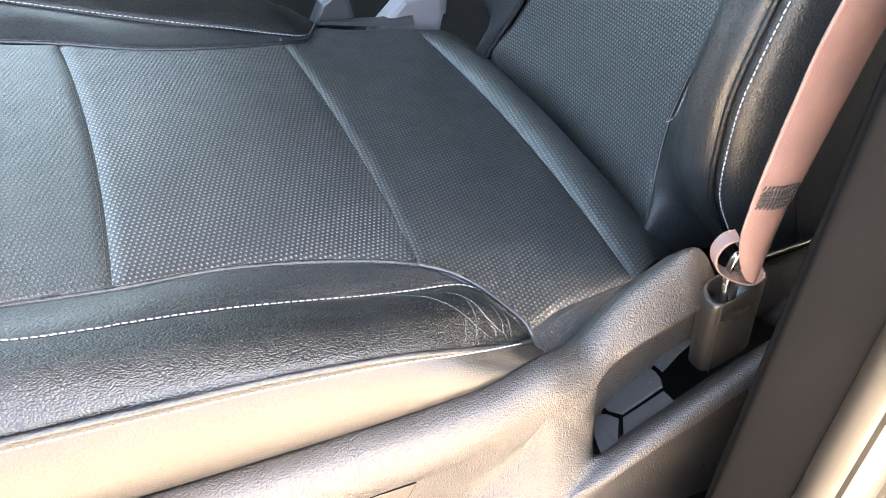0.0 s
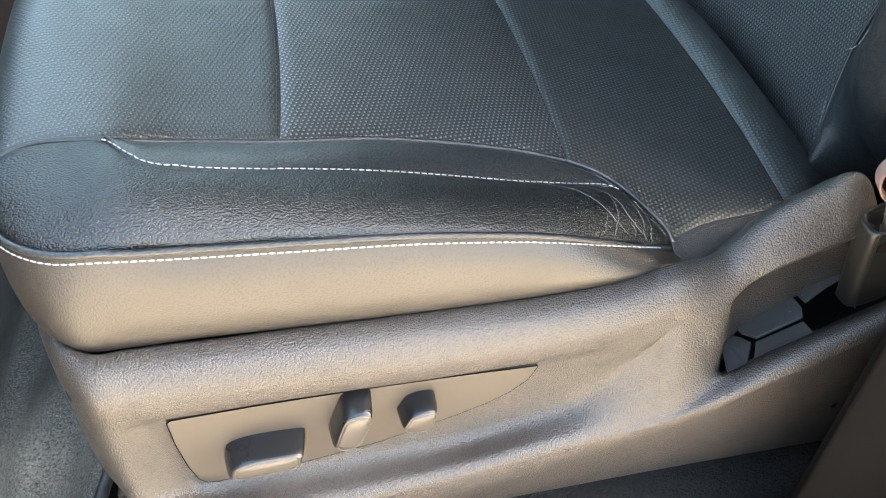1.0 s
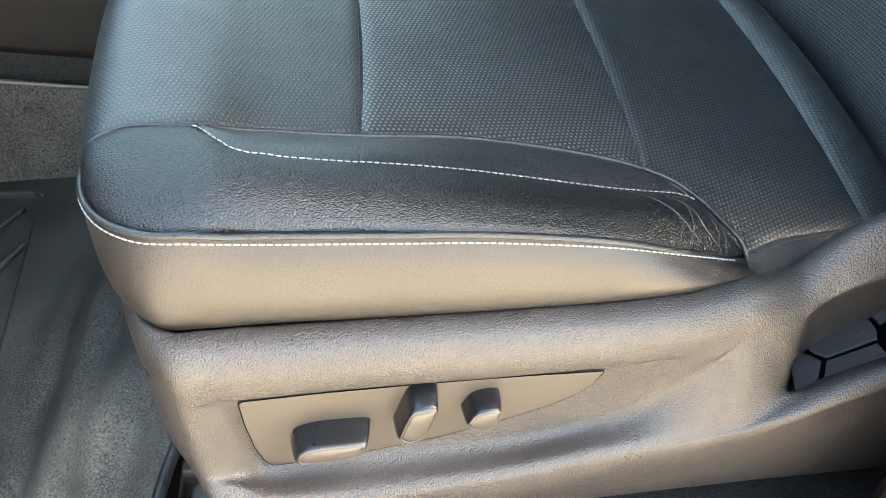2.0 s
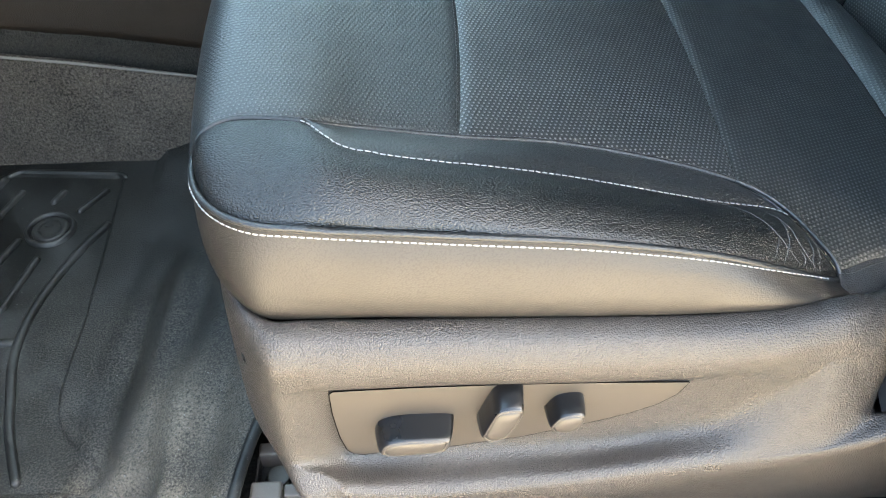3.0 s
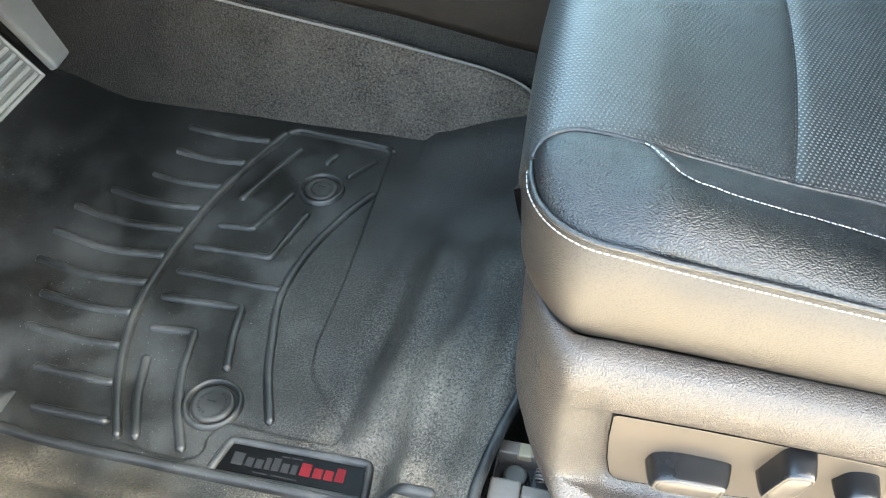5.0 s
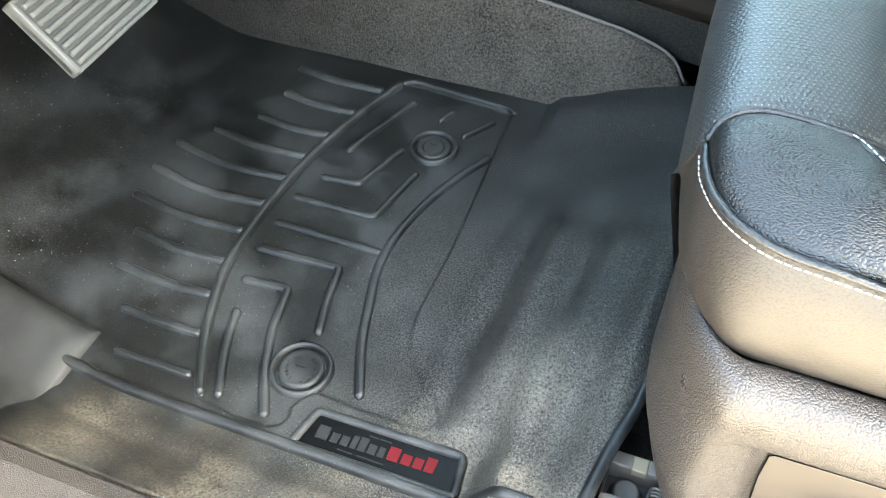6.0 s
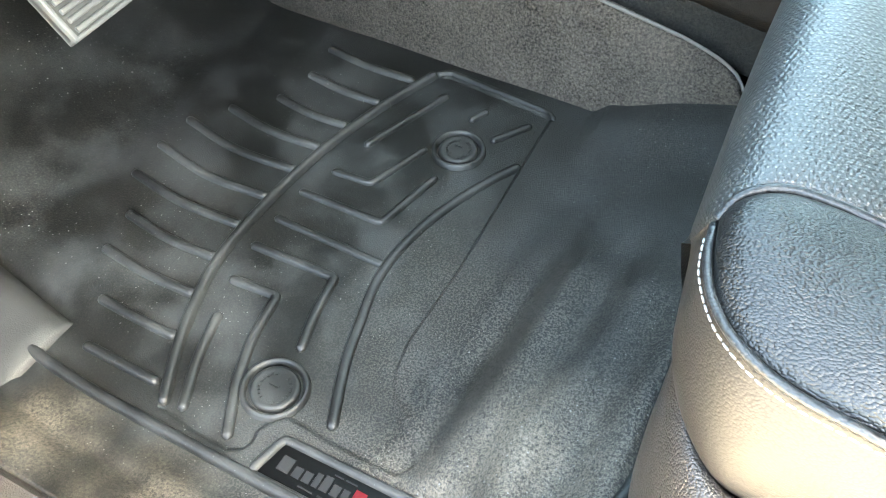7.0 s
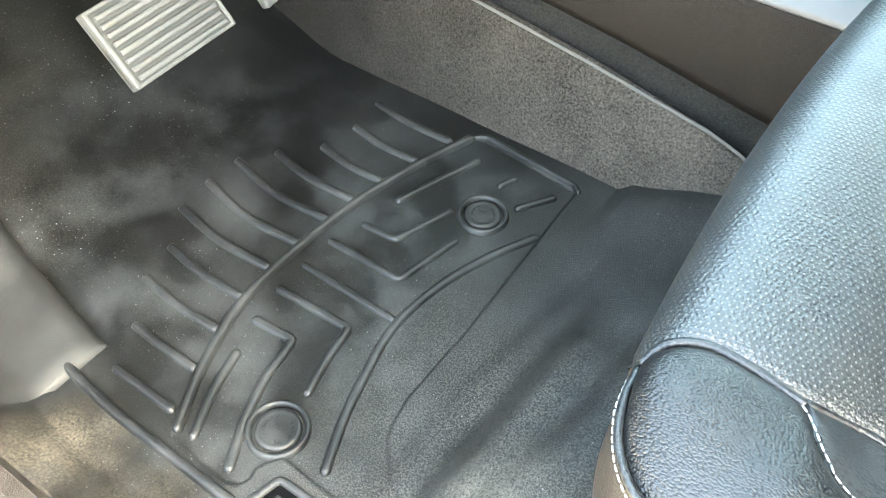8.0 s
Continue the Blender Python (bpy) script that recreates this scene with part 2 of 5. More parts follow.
CAST = rubber("pale_tan_metal", (0.07, 0.058, 0.049), 0.4, film=(0.125, 0.106, 0.088), spec=0.5, grit=0.5)
PILLAR = moulded("pillar_cloth_plastic", (0.0036, 0.0037, 0.0041), 0.9, 900, 0, 0.0)
SEAL = moulded("rubber_seal", (0.012, 0.011, 0.01), 0.5, depth=0, spec=0.25)
DOOR = moulded("door_trim_plastic", (0.025, 0.022, 0.019), 0.5, 700, 0.0003)
PAINT = moulded("beige_painted_sill", (0.03, 0.027, 0.022), 0.45, depth=0, spec=0.3)
RED = moulded("red_paint", (0.35, 0.03, 0.02), 0.25, depth=0)
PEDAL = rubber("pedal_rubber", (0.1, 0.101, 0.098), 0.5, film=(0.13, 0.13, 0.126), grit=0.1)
# Darker copy of the pedal rubber: groove shade put into the colour.
PEDAL_SHADED = rubber("pedal_rubber_shaded", (0.045, 0.045, 0.043), 0.55, film=(0.08, 0.08, 0.077), grit=0.1)
GREY = moulded("grey_plastic", (0.12, 0.11, 0.115), 0.45, depth=0)
BROWN = moulded("brown_console_plastic", (0.01, 0.0075, 0.0055), 0.55, 900, 0.0003, 0.2)
SILVER = moulded("silver_trim", (0.09, 0.09, 0.09), 0.5, depth=0)
BADGE = moulded("badge_plastic", (0.0012, 0.0012, 0.0013), 0.35, depth=0, spec=0.1)
BADGE_GREY = moulded("badge_grey", (0.012, 0.0125, 0.013), 0.6, depth=0, spec=0.1)
BADGE_RED = moulded("badge_red", (0.06, 0.004, 0.006), 0.6, depth=0, spec=0.1)
# Paler than the headliner so the added beam reflects grey in the seat panels.
RAIL_CLOTH = moulded("roof_rail_cloth", (0.17, 0.162, 0.152), 0.9, 900, 0.0003)
LINER = moulded("headliner_cloth", (0.035, 0.034, 0.033), 0.9, 900, 0.0003)
pane = Nodes("tinted_glass", (1, 1, 1), 0.0)
clear = pane.add("ShaderNodeBsdfTransparent", Color=(0.9, 0.985, 0.965, 1))
shine = pane.add("ShaderNodeBsdfGlossy", Roughness=0.02)
both = pane.add("ShaderNodeMixShader", Fac=0.03)
for a, b in ((clear.outputs[0], both.inputs[1]), (shine.outputs[0], both.inputs[2]), (both.outputs[0], pane.tree.nodes["Material Output"].inputs["Surface"])):
    pane.tree.links.new(a, b)
GLASS = pane.material
GROUND = concrete("tan_concrete", (0.42, 0.365, 0.295))


# ---- shapes ----
def link_mesh(name, verts, faces, material, uv=None, smooth=True):
    mesh = bpy.data.meshes.new(name)
    mesh.from_pydata([tuple(map(float, v)) for v in verts], [], faces)
    if uv is not None:
        layer = mesh.uv_layers.new(name="UVMap")
        loops = np.empty(len(mesh.loops), dtype=np.int32)
        mesh.loops.foreach_get("vertex_index", loops)
        layer.data.foreach_set("uv", np.asarray(uv, dtype=np.float32)[loops].ravel())
    mesh.polygons.foreach_set("use_smooth", [smooth] * len(mesh.polygons))
    mesh.materials.append(material)
    mesh.update()
    return new(name, mesh)


def under(ob, parent, label=""):
    ob.parent = parent
    if parent is not None:
        ob.matrix_parent_inverse = parent.matrix_world.inverted()
    return tagged(ob, label=label)


def thing(name, where, label, category, group="", kind=""):
    ob = new(name)
    ob.empty_display_size = 0.05
    ob.location = where
    ob.matrix_world = Matrix.Translation(where)
    return tagged(ob, label, category, group, kind)


def part(name, bm, material, parent, label="", smooth=True):
    mesh = bpy.data.meshes.new(name)
    bm.normal_update()
    bm.to_mesh(mesh)
    bm.free()
    mesh.polygons.foreach_set("use_smooth", [smooth] * len(mesh.polygons))
    mesh.materials.append(material)
    return under(new(name, mesh), parent, label)


def glide(points, n):
    """n points evenly by number along a smooth curve through the given points."""
    p = np.asarray(points, float)
    if len(p) == 2:
        return p[0] + (p[1] - p[0]) * np.linspace(0, 1, n)[:, None]
    ext = np.vstack([2 * p[0] - p[1], p, 2 * p[-1] - p[-2]])
    s = np.linspace(0, len(p) - 1, n)
    i = np.minimum(s.astype(int), len(p) - 2)
    f = (s - i)[:, None]
    a, b, c, d = ext[i], ext[i + 1], ext[i + 2], ext[i + 3]
    return 0.5 * (2 * b + (c - a) * f + (2 * a - 5 * b + 4 * c - d) * f**2 + (3 * b - a - 3 * c + d) * f**3)


def even(points, n, dense=400):
    """n points evenly spaced by length along the smooth curve."""
    p = glide(points, dense)
    s = np.r_[0, np.cumsum(np.linalg.norm(np.diff(p, axis=0), axis=1))]
    at = np.linspace(0, s[-1], n)
    return np.stack([np.interp(at, s, p[:, k]) for k in range(p.shape[1])], 1)


def soft(x):
    x = np.clip(x, 0, 1)
    return x * x * (3 - 2 * x)


def grid_normals(g):
    du, dv = np.gradient(g, axis=0), np.gradient(g, axis=1)
    n = np.cross(du, dv)
    return n / (np.linalg.norm(n, axis=2, keepdims=True) + 1e-12)


def dense_grid(rows, nu, nv):
    """A smooth surface through rows of control points, each row alike long."""
    first = np.stack([glide(row, nv) for row in rows])
    return np.stack([glide(first[:, j], nu) for j in range(nv)], 1)


def puffed(g, out, edges, depth=0.004, reach=0.012, crown=0.0):
    """Rolls the chosen sides of a surface (start, end, left, right) down into their seams; out tells its outer side."""
    n = grid_normals(g)
    n *= np.sign((n * np.asarray(out, float)).sum(-1, keepdims=True) + 1e-9)
    along = np.linalg.norm(np.diff(g, axis=0), axis=2)
    across = np.linalg.norm(np.diff(g, axis=1), axis=2)
    a = np.vstack([np.zeros(g.shape[1]), np.cumsum(along, 0)])
    c = np.hstack([np.zeros((g.shape[0], 1)), np.cumsum(across, 1)])
    drop = np.zeros(g.shape[:2])
    for flag, d in zip(edges, (a, a[-1] - a, c, c[:, -1:] - c)):
        if flag:
            drop = np.maximum(drop, (1 - np.clip(d / reach, 0, 1)) ** 2.2)
    fu, fv = np.linspace(-1, 1, g.shape[0])[:, None], np.linspace(-1, 1, g.shape[1])[None]
    lift = crown * (1 - fu**2) * (1 - fv**2)
    return g + n * (lift - depth * drop)[..., None]


def surface(name, g, material, parent, label="", thick=0.0, out=(0, 0, 1), flat=None):
    """A grid as a mesh with a map in metres, by arc length or by two flat axes; thick closes it into a slab."""
    nu, nv = g.shape[:2]
    a = np.r_[0, np.cumsum(np.linalg.norm(np.diff(g, axis=0), axis=2).mean(1))]
    c = np.r_[0, np.cumsum(np.linalg.norm(np.diff(g, axis=1), axis=2).mean(0))]
    uv = np.stack(np.meshgrid(a, c, indexing="ij"), -1)
    if flat:
        uv = np.stack([uv[..., 0] if flat[0] is None else g[..., flat[0]], g[..., flat[1]]], -1)
    uv = uv.reshape(-1, 2)
    n = grid_normals(g)
    flip = (n * np.asarray(out, float)).sum() < 0
    quad = [(i * nv + j, (i + 1) * nv + j, (i + 1) * nv + j + 1, i * nv + j + 1) for i in range(nu - 1) for j in range(nv - 1)]
    verts = g.reshape(-1, 3)
    if thick:
        back_side = (g - n * (-thick if flip else thick)).reshape(-1, 3)
        size = len(verts)
        verts, uv = np.vstack([verts, back_side]), np.vstack([uv, uv])
        rim = [i * nv for i in range(nu)] + [(nu - 1) * nv + j for j in range(1, nv)] + [i * nv + nv - 1 for i in range(nu - 2, -1, -1)] + list(range(nv - 2, 0, -1))
        quad = quad + [tuple(size + k for k in reversed(q)) for q in quad]
        quad += [(p, q, q + size, p + size)[::-1] for p, q in zip(rim, rim[1:] + rim[:1])]
    if flip:
        quad = [q[::-1] for q in quad]
    return under(link_mesh(name, verts, quad, material, uv), parent, label)


def frames_along(p, hint=(0, 0, 1)):
    t = np.gradient(p, axis=0)
    t /= np.linalg.norm(t, axis=1, keepdims=True) + 1e-12
    side = np.cross(t, np.asarray(hint, float))
    side /= np.linalg.norm(side, axis=1, keepdims=True) + 1e-12
    return t, side, np.cross(side, t)


def swept(p, profile, hint=(0, 0, 1), closed=True):
    """Vertices and faces of a profile (across, up) carried along points, with capped ends."""
    t, side, up = frames_along(p, hint)
    k = len(profile)
    verts = [p[i] + a * side[i] + b * up[i] for i in range(len(p)) for a, b in profile]
    faces = [(i * k + j, i * k + (j + 1) % k, (i + 1) * k + (j + 1) % k, (i + 1) * k + j) for i in range(len(p) - 1) for j in range(k if closed else k - 1)]
    if closed:
        faces += [tuple(range(k))[::-1], tuple((len(p) - 1) * k + j for j in range(k))]
    return verts, faces


def round_profile(rx, ry, n=10):
    return [(rx * math.cos(2 * math.pi * i / n), ry * math.sin(2 * math.pi * i / n)) for i in range(n)]


def tube(name, points, radius, material, parent, label="", n=60, sides=10, flat=1.0, hint=(0, 0, 1)):
    verts, faces = swept(even(points, n), round_profile(radius, radius * flat, sides), hint)
    return under(link_mesh(name, verts, faces, material), parent, label)


def stitching(name, points, parent, material=None, length=0.0034, gap=0.0009, radius=0.00043, lift=(0, 0, 0), label="white contrast stitching"):
    """A row of short thread stitches along a seam."""
    p = glide(points, 600) + np.asarray(lift, float)
    s = np.r_[0, np.cumsum(np.linalg.norm(np.diff(p, axis=0), axis=1))]
    spot = lambda d: np.array([np.interp(d, s, p[:, k]) for k in range(3)])  # noqa: E731
    verts, faces, d = [], [], gap
    while d + length < s[-1]:
        q = np.array([spot(d), spot(d + 0.12 * length), spot(d + length / 2), spot(d + 0.88 * length), spot(d + length)])
        t, side, up = frames_along(q)
        base = len(verts)
        for i, w in enumerate((0.35, 0.85, 1.0, 0.85, 0.35)):
            for j in range(6):
                a = math.pi / 3 * j
                verts.append(q[i] + radius * w * (math.cos(a) * side[i] * 1.25 + math.sin(a) * up[i]))
        faces += [(base + i * 6 + j, base + i * 6 + (j + 1) % 6, base + i * 6 + 6 + (j + 1) % 6, base + i * 6 + 6 + j) for i in range(4) for j in range(6)]
        faces += [tuple(base + j for j in range(6))[::-1], tuple(base + 24 + j for j in range(6))]
        d += length + gap
    return under(link_mesh(name, verts, faces, material or THREAD), parent, label)


def block(name, lo, hi, material, parent, label="", bevel=0.003, segments=2):
    bm = bmesh.new()
    bmesh.ops.create_cube(bm, size=1.0)
    lo, hi = np.asarray(lo, float), np.asarray(hi, float)
    for v in bm.verts:
        v.co = Vector((lo + hi) / 2) + Vector(np.array(v.co) * (hi - lo))
    if bevel:
        bmesh.ops.bevel(bm, geom=bm.edges[:], offset=bevel, segments=segments, profile=0.5, affect="EDGES")
    return part(name, bm, material, parent, label, smooth=False)


def plate(name, outline, axis, low, high, material, parent, label="", bevel=0.002):
    """A closed outline in the other two axes, drawn out along one axis and bevelled."""
    bm = bmesh.new()
    def spot(a, b, c):
        return {"x": (c, a, b), "y": (a, c, b), "z": (a, b, c)}[axis]
    bottom = [bm.verts.new(spot(a, b, low)) for a, b in outline]
    top = [bm.verts.new(spot(a, b, high)) for a, b in outline]
    bm.faces.new(bottom)
    bm.faces.new(top)
    for i in range(len(outline)):
        j = (i + 1) % len(outline)
        bm.faces.new((bottom[i], bottom[j], top[j], top[i]))
    bmesh.ops.recalc_face_normals(bm, faces=bm.faces[:])
    if bevel:
        rim = [e for e in bm.edges if (e.verts[0] in bottom) == (e.verts[1] in bottom)]
        bmesh.ops.bevel(bm, geom=rim, offset=bevel, segments=2, profile=0.5, affect="EDGES", clamp_overlap=True)
    return part(name, bm, material, parent, label, smooth=False)


MID = 0.2  # the seat's middle line


def mirror(points):
    p = np.array(points, float)
    p[..., 1] = 2 * MID - p[..., 1]
    return p


# ---- the ground outside and the car's shell ----
def shell():
    link_mesh("ground", [(-40, -40, -0.45), (40, -40, -0.45), (40, 40, -0.45), (-40, 40, -0.45)], [(0, 1, 2, 3)], GROUND, smooth=False)
    tagged(bpy.data.objects["ground"], "sunlit tan concrete ground outside the car", "ground", kind="structure")
    # Roof and beam are out of view and shape the light on the leather.
    roof = block("ceiling", (0.18, -0.16, 1.02), (1.9, 1.25, 1.08), LINER, None, bevel=0.01)
    tagged(roof, "unseen dark car roof, kept dark for the seat's reflections", "ceiling", kind="structure")
    wall = plate("wall_far", [(-1.2, -0.1), (1.9, -0.1), (1.9, 1.08), (0.76, 1.08), (0.7, 0.6), (-0.7, 0.58), (-1.2, 0.6)], "y", 1.25, 1.32, DARK, None, bevel=0.01)
    tagged(wall, "dark inner side of the far door", "wall", kind="structure")
    rail = plate("roof_rail", [(0.16, 1.06), (0.3, 0.93), (0.4, 0.89), (1.9, 0.87), (1.9, 1.06)], "y", 1.15, 1.26, RAIL_CLOTH, None, bevel=0.02)
    tagged(rail, "unseen grey beam above the far door, added to reflect in the seat", "ceiling", kind="structure")
    rear = block("wall_rear", (1.9, -0.16, -0.1), (1.96, 1.32, 1.08), DARK, None, bevel=0.01)
    tagged(rear, "dark plain rear end of the cabin", "wall", kind="structure")
    front = plate("wall_front", [(-1.2, -0.1), (-0.75, -0.1), (-0.72, 0.3), (-0.55, 0.37), (-0.09, 0.45), (-0.03, 0.56), (-0.15, 0.74), (-1.2, 0.78)], "y", -0.16, 1.25, DARK, None, bevel=0.01)
    tagged(front, "dark firewall and dashboard closing the footwell", "wall", kind="structure")
    # Kick panel, open door and stack are unseen; they were added to darken the footwell.
    kick = block("wall_kick", (-1.2, -0.23, -0.1), (-0.27, -0.155, 0.78), DARK, None, bevel=0.01)
    tagged(kick, "unseen dark panel shading the footwell from the door side", "wall", kind="structure")
    door = plate("wall_door", [(-0.35, -0.25), (-0.29, -0.27), (-0.66, -1.25), (-0.72, -1.23)], "z", -0.12, 0.62, DOOR, None, bevel=0.01)
    tagged(door, "unseen open driver door, added to block light from the front", "door", kind="structure")
    stack = plate("wall_stack", [(-0.75, 0.2), (-0.3, 0.21), (-0.16, 0.26), (-0.1, 0.46), (-0.75, 0.46)], "y", 0.47, 0.74, DARK, None, bevel=0.01)
    tagged(stack, "unseen dark block, added to keep far-side light off the toe", "wall", kind="structure")
    side = block("wall_near", (0.98, -0.22, -0.1), (1.9, -0.16, 0.6), DARK, None, bevel=0.01)
    tagged(side, "dark inner side of the rear door", "wall", kind="structure")
    # Two unseen panes, added to tint the sky that the seat reflects.
    for name, corners, label in (("windscreen", [(-0.9, -0.16, 0.775), (-0.9, 1.25, 0.775), (0.18, 1.25, 1.05), (0.18, -0.16, 1.05)], "unseen green-tinted windscreen pane, added to tint reflected sky"), ("window_far", [(-0.68, 1.27, 0.57), (0.74, 1.27, 0.59), (0.76, 1.27, 1.05), (-0.68, 1.27, 0.9)], "unseen green-tinted far door pane, added to tint reflected sky")):
        pane = surface(name, np.array([[corners[0], corners[1]], [corners[3], corners[2]]], float), GLASS, None, thick=0.005)
        tagged(pane, label, "window", kind="structure")


shell()


# ---- floor, carpet and sill ----
def floor_parts():
    under_floor = block("floor", (-0.75, -0.15, -0.09), (1.9, 1.25, -0.02), DARK_CARPET, None, bevel=0)
    tagged(under_floor, "dark carpeted steel floor of the car", "floor", kind="structure")
    # carpet on the side of the tunnel
    xs = np.linspace(-0.75, 0.232, 70)
    top = np.interp(xs, [-0.75, -0.3, -0.11, 0.034, 0.165, 0.2, 0.22, 0.23, 0.232], [0.235, 0.166, 0.138, 0.118, 0.096, 0.085, 0.07, 0.053, 0.046])
    low = np.interp(xs, [-0.75, 0.19, 0.215, 0.232], [-0.02, -0.02, 0.012, 0.042])
    rows = []
    for x, a, b in zip(xs, low, top):
        w = np.linspace(0, 1, 14)
        z = a + (b - a) * w
        y = 0.402 + 0.018 * np.clip(z / 0.1, 0, 1.2) + 0.0015 * np.sin(x * 37) * np.sin(w * 3)
        y[-1] += 0.006
        rows.append(np.stack([np.full(14, x), y, z], 1))
    g = np.array(rows)
    cover = surface("tunnel_carpet", g, CARPET, None, thick=0.012, out=(0, -1, 0))
    tagged(cover, "worn grey carpet on the side of the tunnel, footwell shade in its colour", "carpet", kind="structure")
    edge = np.stack([xs, 0.421 + 0.0 * xs, top + 0.001], 1)
    lip = tube("carpet_edge", edge, 0.0016, SILVER, cover, "pale bound edge of the carpet", 90, 8, hint=(0, 1, 0))
    lip.data.materials[0] = EDGE
    strip = surface("inner_carpet", np.array([[(x, 0.432 + 0.012 * w, (0.19 - 0.12 * w) * 0 + zz + (0.05 * (w - 0.5))) for w in np.linspace(0, 1, 6)] for x, zz in zip(np.linspace(-0.75, 0.6, 60), np.interp(np.linspace(-0.75, 0.6, 60), [-0.75, -0.05, 0.06, 0.2, 0.6], [0.235, 0.135, 0.12, 0.097, 0.04]))]), DARK_CARPET, None, thick=0.01, out=(0, -1, 0))
    tagged(strip, "dark fuzzy carpet strip beneath the console", "carpet", kind="structure")
    rng = np.random.default_rng(4)
    rear = np.array([[(x, y, 0.002 + 0.018 * soft((x - 0.3) / 0.2)) for y in np.linspace(-0.14, 0.42, 24)] for x in np.linspace(0.2, 1.0, 30)])
    rear[..., 2] += rng.normal(0, 0.0006, rear.shape[:2])
    ob = surface("rear_carpet", rear, DARK_CARPET, None, thick=0.01)
    tagged(ob, "dark grey carpet under the seat", "carpet", kind="structure")
    # door sill
    prof = [(-0.147, -0.02), (-0.147, 0.028), (-0.152, 0.038), (-0.165, 0.043), (-0.215, 0.043), (-0.235, 0.035), (-0.24, 0.0), (-0.24, -0.35), (-0.15, -0.35)]
    sill = plate("sill", prof, "x", -1.2, 1.9, TRIM, None, bevel=0)
    tagged(sill, "grained plastic cover of the door sill", "sill", kind="structure")


EDGE = Nodes("carpet_binding", (0.1, 0.094, 0.085), 0.8).material
floor_parts()


# ---- console side behind the tunnel carpet ----
def console():
    c = thing("console", (0.1, 0.5, 0.1), "brown plastic centre console with a pale trim strip", "console")
    xs = np.linspace(-0.6, 0.45, 50)
    low = np.interp(xs, [-0.6, -0.05, 0.06, 0.2, 0.6], [0.2, 0.15, 0.138, 0.113, 0.06])
    g = np.array([[(x, 0.442 + 0.01 * w**2, a + (0.222 - a) * w) for w in np.linspace(0, 1, 10)] for x, a in zip(xs, low)])
    surface("side_panel", g, BROWN, c, "dull brown side panel", thick=0.02, out=(0, -1, 0))
    top = np.array([[(x, 0.446 + 0.03 * w, 0.222 + 0.022 * math.sin(w * 1.5)) for w in np.linspace(0, 1, 8)] for x in xs])
    surface("trim_strip", top, SILVER, c, "pale satin trim strip", thick=0.01, out=(0, -1, 1))
    block("body", (-0.6, 0.478, 0.06), (0.45, 0.72, 0.235), DARK, c, bevel=0.01)


console()


# ---- floor mat ----
RECESS = [(-0.064, -0.053), (-0.03, -0.0575), (0.0, -0.0575), (0.011, -0.052), (0.0145, -0.043), (0.012, -0.034), (0.017, -0.024), (0.024, -0.015), (0.036, -0.0165), (0.1, -0.019), (0.12, -0.0175), (0.1285, -0.004), (0.117, 0.011), (0.09, 0.034), (0.076, 0.056), (0.071, 0.085), (0.073, 0.167), (0.0685, 0.3), (0.066, 0.372), (0.06, 0.3785), (-0.052, 0.388), (-0.064, 0.384), (-0.09, 0.31), (-0.108, 0.232), (-0.115, 0.154), (-0.113, 0.08), (-0.093, 0.011)]


def inside_depth(x, y, outline):
    """How far points lie inside a closed outline; negative outside it."""
    p = np.asarray(outline, float)
    q = np.roll(p, -1, 0)
    best, odd = np.full(np.shape(x), 9.0), np.zeros(np.shape(x), bool)
    for (ax, ay), (bx, by) in zip(p, q):
        dx, dy = bx - ax, by - ay
        f = np.clip(((x - ax) * dx + (y - ay) * dy) / (dx * dx + dy * dy), 0, 1)
        best = np.minimum(best, np.hypot(x - ax - f * dx, y - ay - f * dy))
        odd ^= ((ay > y) != (by > y)) & (x < ax + (y - ay) * dx / (dy if abs(dy) > 1e-9 else 1e-9))
    return np.where(odd, best, -best)


def mat_height(x, y):
    x, y = np.asarray(x, float), np.asarray(y, float)
    rise = 0.3 * np.maximum(0, x - 0.095) * soft((x - 0.07) / 0.1)
    calm = 1 - 0.85 * soft((y - 0.27) / 0.1)
    waves = calm * soft((x - 0.085) / 0.05) * (0.0036 * soft((0.27 - y) / 0.1) * (np.sin((x - 0.12 * (y - 0.1)) * 2 * math.pi / 0.05 + 0.6) + 0.5 * np.sin((x + 0.2 * y) * 2 * math.pi / 0.083)) + 0.002 * np.sin((x * 0.6 - y) * 38))
    brow = 0.011 * soft((0.235 - y) / 0.055) * soft((x - 0.12) / 0.05) * soft((0.28 - x) / 0.03)
    step = 0.012 * soft((x - 0.095) / 0.02) * soft((y - 0.33) / 0.06)
    flank = 0.42 * np.maximum(0, -0.073 - y) * soft((-0.07 - y) / 0.03)
    crease = -0.006 * np.exp(-(((y + 0.105 + 0.06 * (x + 0.1)) / 0.012) ** 2)) * soft((0.02 - x) / 0.06)
    valley = -0.02 - 0.16 * np.minimum(0, x + 0.18) * 1.0
    rest = -0.005 * np.exp(-(((y - valley) / 0.01) ** 2)) * soft((-0.172 - x) / 0.03)
    toe = 0.75 * np.maximum(0, -0.37 - x) ** 1.15 + 0.03 * soft((-0.27 - x) / 0.12)
    fold = 0.007 * np.exp(-(((x - 0.185) / 0.018) ** 2) - ((y - 0.03 + 0.6 * (x - 0.185)) / 0.04) ** 2)
    level = 1 - soft((-0.012 - y) / 0.02) * soft((0.19 - x) / 0.028)  # the badge lies on a flat stretch
    sunk = -0.0034 * soft(inside_depth(x, y, RECESS) / 0.0022)
    return (rise + waves + fold + brow) * level + flank + crease + rest + toe + sunk + step


